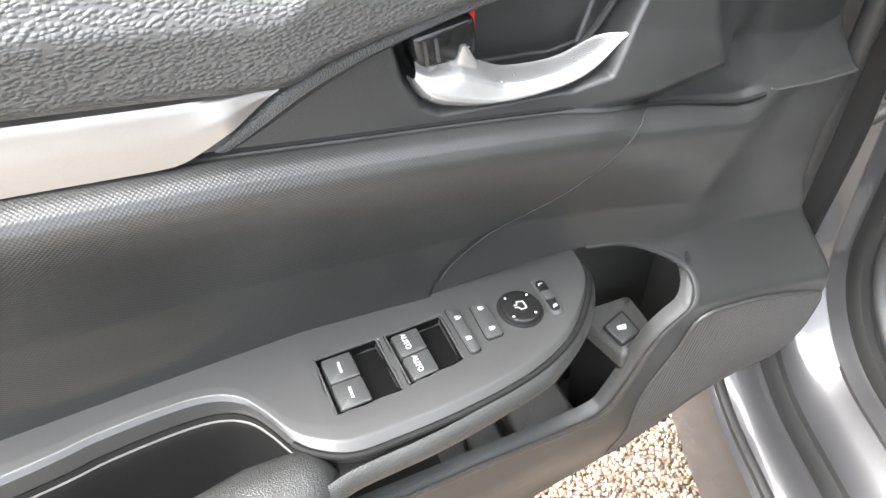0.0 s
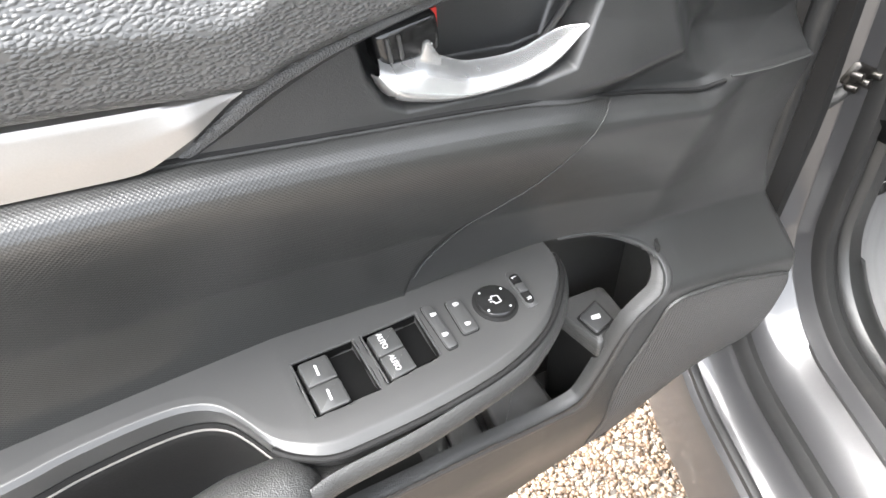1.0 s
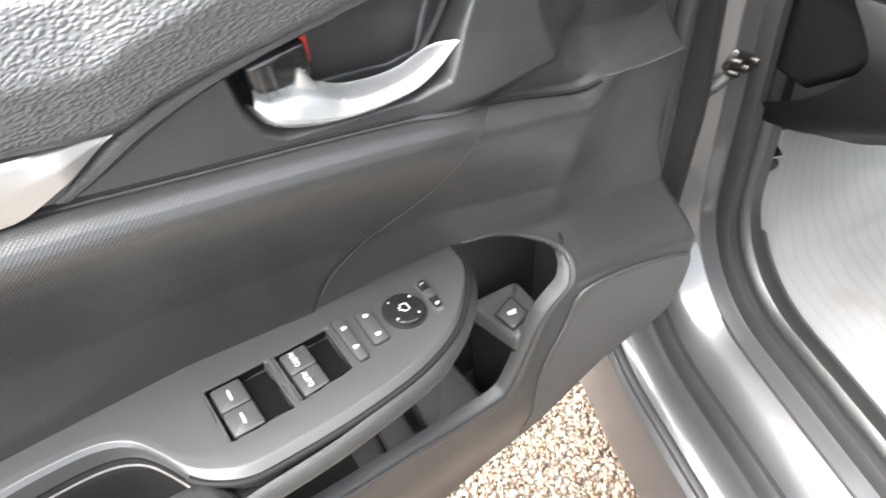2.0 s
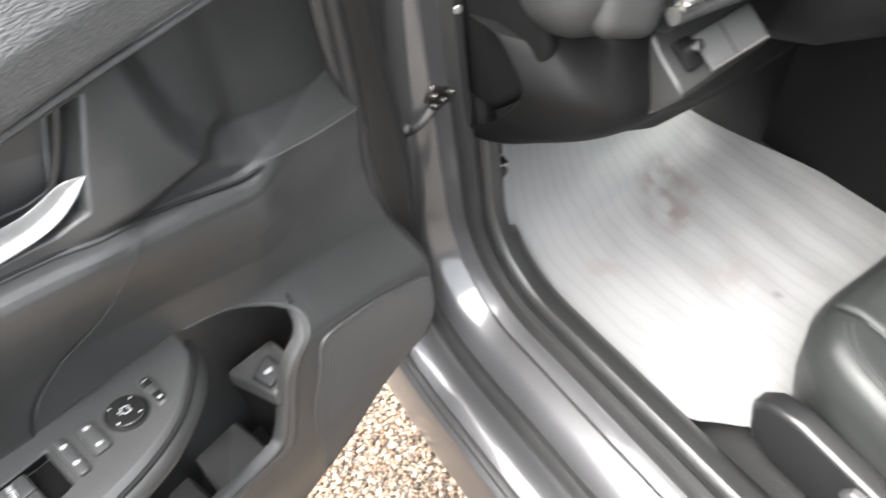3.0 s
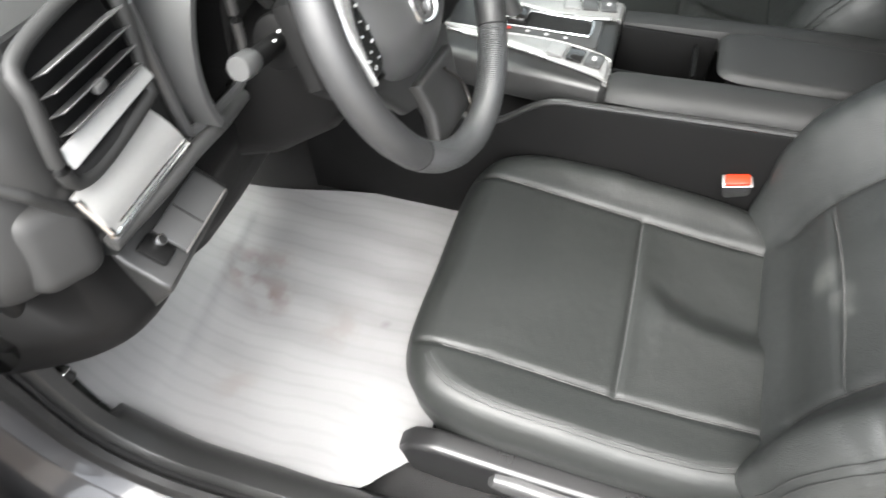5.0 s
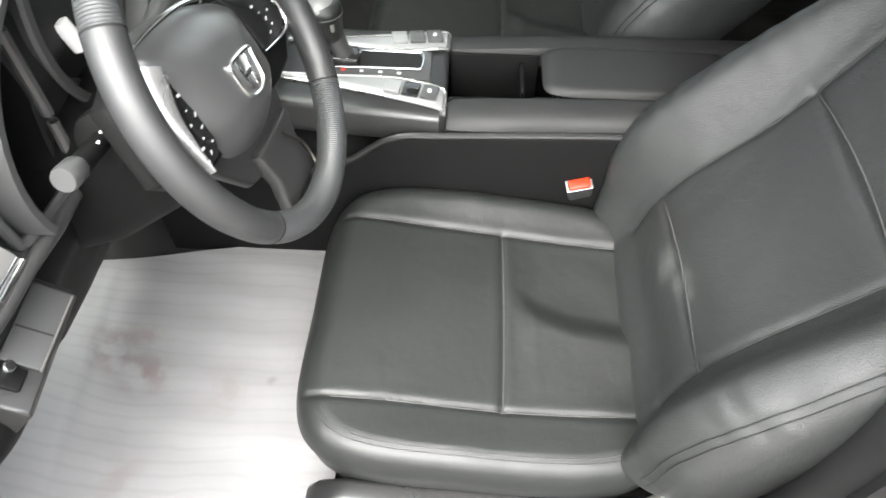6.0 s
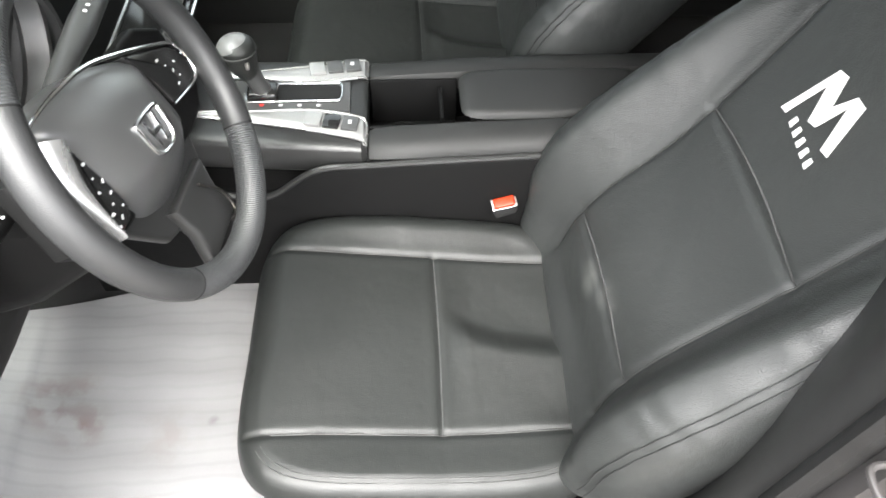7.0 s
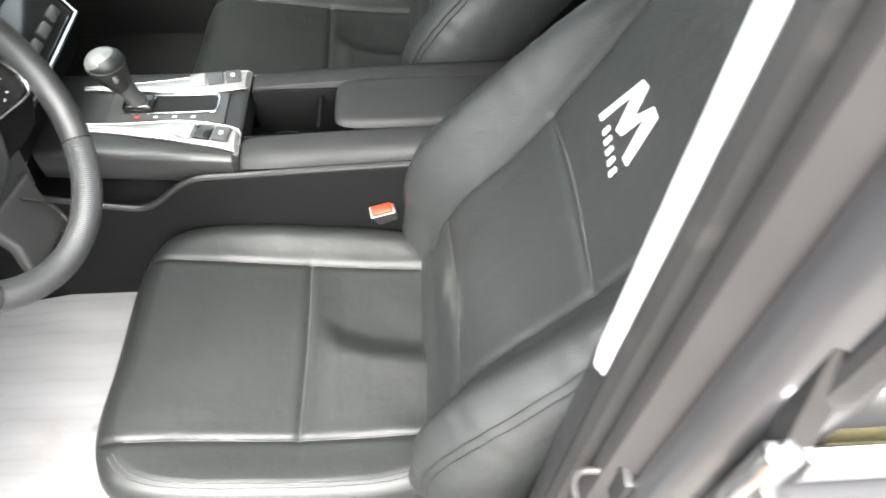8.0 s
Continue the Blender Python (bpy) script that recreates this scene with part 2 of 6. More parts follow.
def prism(poly, h, bevel=0.003, seg=2, m=None):
    """A polygon in x, y raised from 0 to h in z, with rounded edges."""
    poly = [tuple(p) for p in poly]
    k = len(poly)
    bm = bm_from([(*p, 0) for p in poly] + [(*p, h) for p in poly],
                 [list(range(k))[::-1], list(range(k, 2 * k))] + [[i, (i + 1) % k, (i + 1) % k + k, i + k] for i in range(k)])
    bmesh.ops.recalc_face_normals(bm, faces=bm.faces)
    if bevel:
        rim = [e for e in bm.edges if len({round(v.co.z, 6) for v in e.verts}) == 1]
        bmesh.ops.bevel(bm, geom=rim, offset=bevel, segments=seg, affect="EDGES", profile=0.5)
    if m is not None:
        bmesh.ops.transform(bm, matrix=m, verts=bm.verts)
    return bm


def rounded(poly, r=0.003, k=4):
    """A polygon with rounded corners."""
    out = []
    for i in range(len(poly)):
        a, b, c = (np.array(poly[j % len(poly)], float) for j in (i - 1, i, i + 1))
        p, q = b + (a - b) / np.linalg.norm(a - b) * r, b + (c - b) / np.linalg.norm(c - b) * r
        for s in np.linspace(0, 1, k):
            out.append(tuple((1 - s) ** 2 * p + 2 * s * (1 - s) * b + s * s * q))
    return out


def disc(r, h, bevel=0.002, k=40, m=None):
    return prism([(r * math.cos(a), r * math.sin(a)) for a in np.arange(k) * 2 * math.pi / k], h, bevel, 2, m)


def step(a, b, x):
    t = np.clip((np.asarray(x, float) - a) / (b - a), 0, 1)
    return t * t * (3 - 2 * t)


def inside(poly, x, y):
    """Signed distance to a polygon, positive inside."""
    x, y = np.asarray(x, float), np.asarray(y, float)
    best, odd = np.full(x.shape, 1e9), np.zeros(x.shape, bool)
    for (ax, ay), (bx, by) in zip(poly, list(poly[1:]) + [poly[0]]):
        dx, dy = bx - ax, by - ay
        t = np.clip(((x - ax) * dx + (y - ay) * dy) / (dx * dx + dy * dy + 1e-12), 0, 1)
        best = np.minimum(best, np.hypot(x - ax - t * dx, y - ay - t * dy))
        hit = ((ay > y) != (by > y)) & (x < (bx - ax) * (y - ay) / (by - ay + 1e-15) + ax)
        odd ^= hit
    return np.where(odd, best, -best)


def near(line, x, y):
    """Distance to an open polyline."""
    x, y = np.asarray(x, float), np.asarray(y, float)
    best = np.full(x.shape, 1e9)
    for (ax, ay), (bx, by) in zip(line, line[1:]):
        dx, dy = bx - ax, by - ay
        t = np.clip(((x - ax) * dx + (y - ay) * dy) / (dx * dx + dy * dy + 1e-12), 0, 1)
        best = np.minimum(best, np.hypot(x - ax - t * dx, y - ay - t * dy))
    return best


def lettering(name, text, size, mat, parent, m, label=""):
    c = bpy.data.curves.new(name, "FONT")
    c.body, c.size, c.extrude, c.align_x, c.align_y = text, size, 0.0003, "CENTER", "CENTER"
    tmp = bpy.data.objects.new(name, c)
    me = bpy.data.meshes.new_from_object(tmp)
    bpy.data.objects.remove(tmp)
    bm = bmesh.new()
    bm.from_mesh(me)
    bpy.data.meshes.remove(me)
    return part(name, bm, mat, parent, label, False, m)

# ---- ground ----
GROUND = 0.08
rng = np.random.default_rng(4)


def gravel_material():
    m = bpy.data.materials.new("gravel")
    m.use_nodes = True
    t = m.node_tree
    b = t.nodes["Principled BSDF"]
    g = t.nodes.new("ShaderNodeNewGeometry")
    r = t.nodes.new("ShaderNodeValToRGB")
    tones = ((0, (0.045, 0.028, 0.018)), (0.2, (0.105, 0.066, 0.040)), (0.45, (0.165, 0.112, 0.070)), (0.7, (0.225, 0.172, 0.124)), (0.9, (0.33, 0.285, 0.235)), (1, (0.16, 0.075, 0.036)))
    e = r.color_ramp.elements
    while len(e) < len(tones):
        e.new(0.5)
    for k, (p, c) in enumerate(tones):
        e[k].position, e[k].color = p, (*c, 1)
    n = t.nodes.new("ShaderNodeTexNoise")
    n.inputs["Scale"].default_value = 160
    mix = t.nodes.new("ShaderNodeMix")
    mix.data_type, mix.blend_type = "RGBA", "MULTIPLY"
    mix.inputs["Factor"].default_value = 0.5
    t.links.new(g.outputs["Random Per Island"], r.inputs[0])
    t.links.new(r.outputs[0], mix.inputs["A"])
    t.links.new(n.outputs["Fac"], mix.inputs["B"])
    t.links.new(mix.outputs["Result"], b.inputs["Base Color"])
    b.inputs["Roughness"].default_value = 0.5
    return m


SAND = material("sandy_grit", (0.2, 0.178, 0.155), 0.9, bump="leather", scale=70, depth=0.8, spread=0.35, stain=40)
me = bpy.data.meshes.new("ground")
me.from_pydata([(-400, -400, GROUND - 0.006), (400, -400, GROUND - 0.006), (400, 400, GROUND - 0.006), (-400, 400, GROUND - 0.006)], [], [(0, 1, 2, 3)])
me.materials.append(SAND)
tagged(new("ground", me), "pale brown gravel ground beside the car", "ground", kind="structure")


WALL_GREY = material("horizon_wall_grey", (0.16, 0.155, 0.145), 0.9, bump="noise", scale=60, depth=0.3, spread=0.2, stain=2)


# low walls out of view, added to darken the horizon in light and reflections
def horizon_wall(name, sx, sy, x, y):
    bm = bmesh.new()
    bmesh.ops.create_cube(bm, size=1)
    bmesh.ops.scale(bm, vec=(sx, sy, 1.4), verts=bm.verts)
    bmesh.ops.translate(bm, vec=(x, y, GROUND + 0.69), verts=bm.verts)
    me = bpy.data.meshes.new(name)
    bm.to_mesh(me)
    bm.free()
    me.materials.append(WALL_GREY)
    tagged(new(name, me), "unseen plain wall added to darken the horizon", "wall", kind="structure")


horizon_wall("unseen_wall_west", 0.2, 17.8, -6.5, 0.0)
horizon_wall("unseen_wall_east", 0.2, 17.8, 6.5, 0.0)
horizon_wall("unseen_wall_north", 12.8, 0.2, 0.0, 8.8)
horizon_wall("unseen_wall_south", 12.8, 0.2, 0.0, -8.8)


def pebbles(count, x0, x1, y0, y1):
    bm = bmesh.new()
    bmesh.ops.create_icosphere(bm, subdivisions=1, radius=1)
    base = np.array([v.co[:] for v in bm.verts])
    tri = np.array([[v.index for v in f.verts] for f in bm.faces])
    bm.free()
    k = len(base)
    place = np.stack([rng.uniform(x0, x1, count), rng.uniform(y0, y1, count), np.zeros(count)], -1)
    size = 0.0023 + 0.004 * rng.beta(1.6, 2.6, count)
    axes = np.stack([size * rng.uniform(0.9, 1.5, count), size * rng.uniform(0.8, 1.1, count), size * rng.uniform(0.5, 0.85, count)], -1)
    place[:, 2] = GROUND - 0.004 + axes[:, 2] * rng.uniform(0.2, 1.0, count)
    turn = rng.uniform(0, math.pi, count)
    v = base[None] * (1 + rng.normal(0, 0.1, (count, k, 1))) * axes[:, None]
    c, s = np.cos(turn)[:, None], np.sin(turn)[:, None]
    v = np.stack([v[..., 0] * c - v[..., 1] * s, v[..., 0] * s + v[..., 1] * c, v[..., 2]], -1) + place[:, None]
    f = (tri[None] + (np.arange(count) * k)[:, None, None]).reshape(-1, 3)
    me = bpy.data.meshes.new("gravel")
    me.from_pydata(v.reshape(-1, 3).tolist(), [], f.tolist())
    me.polygons.foreach_set("use_smooth", [True] * len(me.polygons))
    me.materials.append(gravel_material())
    tagged(new("gravel", me), "loose rounded brown and cream gravel stones", "gravel", kind="stuff")


pebbles(36000, -1.6, -0.82, 0.12, 1.4)

# olive base colour stands for what the rear door glass reflects
TINT = material("olive_pane", (0.075, 0.068, 0.036), 0.08, spread=0.1, spec=0.8)

GLASS = bpy.data.materials.new("green_tinted_glass")
GLASS.use_nodes = True
gt = GLASS.node_tree
see, shine, both, fres = (gt.nodes.new(k) for k in ("ShaderNodeBsdfTransparent", "ShaderNodeBsdfGlossy", "ShaderNodeMixShader", "ShaderNodeFresnel"))
see.inputs["Color"].default_value, shine.inputs["Roughness"].default_value = (0.86, 0.89, 0.87, 1), 0.02
gt.links.new(fres.outputs[0], both.inputs[0])
gt.links.new(see.outputs[0], both.inputs[1])
gt.links.new(shine.outputs[0], both.inputs[2])
gt.links.new(both.outputs[0], gt.nodes["Material Output"].inputs["Surface"])

# ---- car body: sill, pillars, floor, roof ----
car = thing("car_body", "grey metallic car body with rubber door seals", "car body")


def opening_path(n_arc=14):
    """Along the sill and up the front pillar: points and the normals into the opening, in y and z."""
    pts, nor = [], []
    for y in np.linspace(-0.75, 0.52, 24):
        pts.append((y, 0.40)), nor.append((0, 1))
    for a in np.linspace(0, 84, n_arc)[1:]:
        a = radians(a)
        pts.append((0.52 + 0.15 * math.sin(a), 0.55 - 0.15 * math.cos(a))), nor.append((-math.sin(a), math.cos(a)))
    y, z = pts[-1]
    a = radians(84)
    for d in np.linspace(0.03, 0.75, 12):
        pts.append((y + d * math.cos(a), z + d * math.sin(a))), nor.append((-math.sin(a), math.cos(a)))
    return pts, nor


def sill_strip(name, profile, mat, label="", last=None):
    """Sweeps a profile of (x, height) along the door opening, up to its point number last."""
    pts, nor = (a[:last] for a in opening_path())
    rows = [[(max(np.interp(k, [24, 36, 42, 48], [-0.95, -0.842, -0.806, -0.794]) if name == "sill" else -1, min(x, np.interp(k, [22, 32], [0, -0.716]) if x > -0.72 else x)), y + ny * (h - 0.40), z + nz * (h - 0.40)) for x, h in profile] for k, ((y, z), (ny, nz)) in enumerate(zip(pts, nor))]
    return part(name, sheet(np.array(rows)), mat, car, label)


sill_strip("outer_sill", [(-0.94, 0.20), (-0.942, 0.325), (-0.938, 0.345), (-0.928, 0.352), (-0.88, 0.358), (-0.868, 0.352), (-0.86, 0.352), (-0.856, 0.345), (-0.855, 0.30)], PAINT, "dusty grey metallic painted outer sill", 30)
sill_strip("sill", [(-0.856, 0.29), (-0.8555, 0.345), (-0.853, 0.358), (-0.849, 0.369), (-0.843, 0.378), (-0.836, 0.386), (-0.822, 0.396), (-0.80, 0.402), (-0.798, 0.4045), (-0.785, 0.4065), (-0.775, 0.407), (-0.772, 0.40), (-0.765, 0.395), (-0.75, 0.394)], PAINT, "grey metallic painted sill and hinge pillar")
sill_strip("outer_seal", [(-0.866, 0.353), (-0.864, 0.366), (-0.856, 0.374), (-0.848, 0.372), (-0.845, 0.366)], RUBBER, "black rubber seal strip", 31)
sill_strip("sill_groove", [(-0.931, 0.350), (-0.929, 0.3545), (-0.924, 0.356), (-0.919, 0.355), (-0.917, 0.352)], RUBBER, "", 30)
sill_strip("sill_groove", [(-0.801, 0.4012), (-0.8, 0.4048), (-0.7988, 0.4056), (-0.7976, 0.4050), (-0.797, 0.403)], RUBBER, "", 27)
sill_strip("door_seal", [(-0.776, 0.396), (-0.777, 0.414), (-0.770, 0.424), (-0.760, 0.424), (-0.756, 0.414), (-0.757, 0.408), (-0.752, 0.414), (-0.746, 0.412), (-0.744, 0.400)], RUBBER, "black rubber door seal")
sill_strip("scuff_trim", [(-0.748, 0.398), (-0.744, 0.412), (-0.735, 0.418), (-0.715, 0.414), (-0.695, 0.395), (-0.68, 0.36), (-0.672, 0.32)], PLASTIC, "black plastic scuff trim")
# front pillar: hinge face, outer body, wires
# near-black sheet puts the shade of the door gap into the colour
part("hinge_pillar", sheet(np.array([[(x, 0.742 + 0.05 * (z - 0.5) + 0.02 * math.sin((x + 0.9) * 30), z) for x in np.linspace(-0.93, -0.80, 8)] for z in np.linspace(0.2, 1.15, 20)]), 0.02), DARK, car, "hinge pillar sheet coloured dark for the shaded gap")
part("fender", sheet(np.array([[(-0.945 + 0.03 * (z - 0.6) ** 2, y, z) for y in np.linspace(0.745, 1.9, 10)] for z in np.linspace(0.25, 0.95, 8)]), 0.01), PAINT, car)
for z in (0.818, 0.907):
    part("bolt", disc(0.006, 0.012, 0.003, 14, pose(-0.7635, 0.684 + 0.1 * (z - 0.8), z, 90, 0, 0)), SATIN, car, "bare metal bolt head")
part("check_bracket", block(0.030, 0.016, 0.026, 0.004, 3, pose(-0.790, 0.689, 0.716, 8, 25, 0)), STEEL, car, "greasy metal door check bracket")
for k in range(4):
    part("hinge_pin", disc(0.0042, 0.012, 0.0015, 12, pose(-0.802 + 0.011 * (k % 3), 0.683, 0.707 + 0.010 * (k // 2) + 0.004 * (k % 2), 80, 15, 20)), STEEL, car)
part("check_strap", tube(curve([(-0.786, 0.690, 0.712), (-0.806, 0.682, 0.700), (-0.828, 0.676, 0.694), (-0.848, 0.672, 0.697)], 24), 0.0075, 10, flat=0.55), RUBBER, car, "black door check strap")
part("strap_end", block(0.014, 0.014, 0.010, 0.003, 3, pose(-0.846, 0.671, 0.7025, 0, -20, 30)), RUBBER, car)
# floor, tunnel, bulkhead, far side, roof
part("floor_pan", sheet(np.array([[(x, y, 0.305 + 0.25 * max(0, y - 0.82)) for x in np.linspace(-0.73, 0.73, 12)] for y in np.linspace(-1.5, 1.02, 20)]), 0.02), CARPET, car, "black carpeted floor")
part("bulkhead", block(1.46, 0.03, 0.9, 0.005, 2, pose(0, 1.0, 0.72)), CARPET, car)
part("kick_panel", sheet(np.array([[(-0.718 + 0.006 * math.sin(9 * y), y, z) for y in np.linspace(0.69, 1.0, 10)] for z in np.linspace(0.30, 0.95, 10)]), 0.015), PLASTIC, car, "black plastic kick panel")
# unseen panel added to close the cabin behind the seats
part("rear_bulkhead", block(1.46, 0.04, 0.85, 0.01, 2, pose(0, -1.25, 0.72)), CARPET, car)
# roof is out of view; its width is set for how much light enters
part("roof", sheet(np.array([[(x, y, 1.47 - 0.07 * (x / 0.6) ** 4 - 0.06 * (y + 0.35) ** 2) for x in np.linspace(-0.60, 0.66, 16)] for y in np.linspace(-1.35, 0.32, 14)]), 0.03), HEADLINER, car, "pale roof lining out of view, shades the cabin")
far = part("far_door", sheet(np.array([[(0.74 - 0.05 * step(0.55, 0.62, z) * (1 - step(0.63, 0.7, z)) - 0.03 * step(0.86, 0.9, z), y, z) for y in np.linspace(-1.2, 1.0, 12)] for z in np.linspace(0.3, 0.98, 40)]), 0.03), PLASTIC, car, "dark far door lining with a thin pale line")
part("door_line", tube([(0.675, -0.3, 0.64), (0.675, 0.2, 0.635), (0.675, 0.7, 0.62)], 0.004, 8), SMOOTH, far)
# panes out of view, added to control the light in the cabin
part("windscreen", sheet(np.array([[(x, 0.32 + 0.72 * (1.42 - z) / 0.34, z) for x in np.linspace(-0.68, 0.68, 8)] for z in np.linspace(1.08, 1.42, 8)]), 0.005), GLASS, car, "unseen windscreen, tinted to dim the cabin")
part("far_window", sheet(np.array([[(0.715 - 0.05 * (z - 1.0), y, z) for y in np.linspace(-0.40, 0.75, 8)] for z in np.linspace(0.97, 1.40, 6)]), 0.004), GLASS, car, "unseen passenger window, tinted to dim the cabin")
# solid dark block added to keep light out at the rear
part("rear_window", block(1.36, 0.02, 0.40, 0.005, 2, pose(0, -1.28, 1.28)), TINT, car, "unseen opaque panel keeping light out at the rear")
part("far_rear_window", block(0.02, 0.86, 0.44, 0.005, 2, pose(0.70, -0.83, 1.19)), GLASS, car, "unseen rear side pane that lets light in")
# centre pillar: pale upper trim, grey lower trim, seal, painted flange
def upright(name, profile, mat, z0, z1, lean=0.14, label="", n=14):
    """A strip that follows the centre pillar: profile of (x, y) at sill height."""
    rows = [[(x, y - lean * (z - 1.0), z) for x, y in profile] for z in np.linspace(z0, z1, n)]
    return part(name, sheet(np.array(rows)), mat, car, label)


upright("pillar_trim", [(-0.615, -0.366), (-0.645, -0.329), (-0.6585, -0.311), (-0.673, -0.305), (-0.683, -0.307), (-0.688, -0.314)], HEADLINER, 0.985, 1.40, 0.05, "pale grey upper pillar trim")
upright("pillar_lower_trim", [(-0.55, -0.40), (-0.62, -0.335), (-0.655, -0.312), (-0.675, -0.306), (-0.696, -0.308), (-0.704, -0.316)], PLASTIC, 0.36, 0.988, 0.05, "black lower pillar trim")
upright("pillar_seal", [(-0.689, -0.314), (-0.696, -0.303), (-0.702, -0.298), (-0.710, -0.295), (-0.718, -0.30), (-0.721, -0.312)], RUBBER, 0.36, 1.40, 0.05, "black rubber seal")
upright("pillar_flange", [(-0.716, -0.314), (-0.727, -0.308), (-0.739, -0.309), (-0.745, -0.316), (-0.750, -0.322), (-0.754, -0.330)], PILLAR, 0.36, 1.40, 0.05, "dark inner flange of the centre pillar")
upright("pillar_face", [(-0.751, -0.326), (-0.757, -0.321), (-0.766, -0.320), (-0.776, -0.322), (-0.785, -0.330), (-0.787, -0.345), (-0.787, -0.40)], PAINT, 0.36, 1.40, 0.05, "grey painted centre pillar")
upright("rear_door_seal", [(-0.788, -0.338), (-0.793, -0.340), (-0.796, -0.350), (-0.793, -0.362), (-0.788, -0.366)], RUBBER, 0.36, 1.40, 0.05)
part("door_latch", block(0.03, 0.012, 0.05, 0.004, 2, pose(-0.745, -0.318, 0.94)), RUBBER, car, "dark door striker")
part("latch_loop", tube(curve([(-0.735, -0.315, 0.93), (-0.735, -0.29, 0.93), (-0.752, -0.285, 0.93), (-0.77, -0.29, 0.93), (-0.77, -0.315, 0.93)], 20), 0.0032, 8), PILLAR, car)
# rear door
rear = thing("rear_door", "closed grey metallic rear door with chrome window trim", "car door")
part("door_skin", sheet(np.array([[(-0.797 - 0.07 * math.sin(min(1.6, (1.10 - z) * 4)), y, z) for y in np.linspace(-0.338, -1.35, 14)] for z in np.linspace(0.22, 1.10, 24)]), 0.03), PAINT, rear)
part("window_trim", tube(np.array([(-0.803, y, 1.118) for y in np.linspace(-0.352, -1.35, 12)]), 0.008, 10, flat=1.7), CHROME, rear, "bright chrome window moulding")
part("trim_cap", block(0.014, 0.018, 0.075, 0.005, 3, pose(-0.803, -0.339, 1.10)), CHROME, rear)
part("window_frame", sheet(np.array([[(-0.80 + 0.25 * (z - 1.09), y - 0.03 * (z - 1.09), z) for y in np.linspace(-0.338, -0.352, 4)] for z in np.linspace(1.12, 1.40, 8)]), 0.012), GLOSS, rear)
part("window_pane", sheet(np.array([[(-0.79 + 0.25 * (z - 1.09), y, z) for y in np.linspace(-0.36, -1.3, 6)] for z in np.linspace(1.10, 1.40, 6)]), 0.004), TINT, rear, "dark window pane with an olive reflection in its colour")

# ---- open driver door: local x from the hinge to the rear edge, y out of the lining, z up ----
def soft_interp(x, xs, ys, r=0.07):
    """Interpolation with its kinks rounded over r."""
    return sum(np.interp(np.asarray(x) + d, xs, ys) for d in np.linspace(-r, r, 9)) / 9


door = thing("driver_door", "open driver door with charcoal lining and silver trim", "car door", pose(-0.80, 0.61, 0, 0, 0, 194.12))
RIDGE_U = [0.0, 0.2, 0.252, 0.265, 0.275, 0.322, 0.346, 0.364, 0.402, 0.437, 0.475, 0.529, 0.581, 0.628, 0.67, 0.8, 1.05]
RIDGE_V = [0.847, 0.851, 0.855, 0.855, 0.857, 0.873, 0.88, 0.886, 0.896, 0.904, 0.912, 0.923, 0.934, 0.942, 0.949, 0.975, 1.015]
LIP_OUT = smooth_line([(0.358, 0.740), (0.327, 0.730), (0.292, 0.711), (0.269, 0.694), (0.265, 0.682), (0.273, 0.671), (0.299, 0.641), (0.316, 0.588), (0.330, 0.545), (0.344, 0.530), (0.384, 0.531), (0.455, 0.543), (0.54, 0.555), (0.8, 0.594), (1.0, 0.627)], 180)
LIP_IN = smooth_line([(0.354, 0.731), (0.327, 0.723), (0.297, 0.706), (0.280, 0.691), (0.284, 0.682), (0.294, 0.671), (0.317, 0.650), (0.334, 0.609), (0.350, 0.573), (0.361, 0.561), (0.394, 0.556), (0.462, 0.568), (0.54, 0.576), (0.8, 0.614), (1.0, 0.647)], 180)
POCKET = [tuple(p) for p in (0.56 * LIP_OUT + 0.44 * LIP_IN)[::6]] + [(1.0, 0.645), (1.0, 0.78), (0.45, 0.755), (0.362, 0.742)]
CUP = [(0.494, 0.960), (0.492, 0.940), (0.485, 0.925), (0.475, 0.918), (0.436, 0.912), (0.397, 0.906), (0.374, 0.910), (0.358, 0.942), (0.340, 0.975), (0.385, 0.972), (0.45, 0.966)]
DENT = [(0.318, 1.10), (0.312, 0.95), (0.307, 0.92), (0.296, 0.893), (0.277, 0.871), (0.258, 0.859), (0.24, 0.8535), (0.205, 0.843), (0.166, 0.831), (0.10, 0.811), (0.04, 0.79), (0.04, 1.10)]


def ridge(u):
    return np.interp(u, RIDGE_U, RIDGE_V)


# how far the insert stands out at a height under the ridge, its kinks rounded
SHELF_S = np.linspace(-0.2, 0.15, 1401)
shelf = np.interp(SHELF_S, [-0.2, -0.05, -0.001, 0.0005, 0.002, 0.005, 0.010, 0.016, 0.03, 0.06, 0.10, 0.15], [-0.012, -0.006, 0.003, 0.0075, 0.0115, 0.0165, 0.0195, 0.0203, 0.0175, 0.0085, -0.002, -0.002])
blur = lambda f, k: np.convolve(np.pad(f, k, "edge"), np.hanning(2 * k + 1) / np.hanning(2 * k + 1).sum(), "valid")
soften = step(0.003, 0.016, SHELF_S)
SHELF_W = blur(shelf, 4) * (1 - soften) + blur(shelf, 30) * soften
LIP_W = blur(np.interp(SHELF_S, [-0.2, -0.05, -0.0015, 0.001, 0.004, 0.009, 0.014, 0.03, 0.06, 0.10, 0.15], [-0.012, -0.008, -0.006, 0.002, 0.008, 0.0122, 0.0132, 0.0105, 0.005, 0.0, -0.001]), 6)
EDGE_V, EDGE_U = [0.3, 0.5, 0.58, 0.62, 0.66, 0.70, 0.75, 0.86, 1.0], [0.104, 0.102, 0.101, 0.099, 0.104, 0.110, 0.113, 0.117, 0.122]


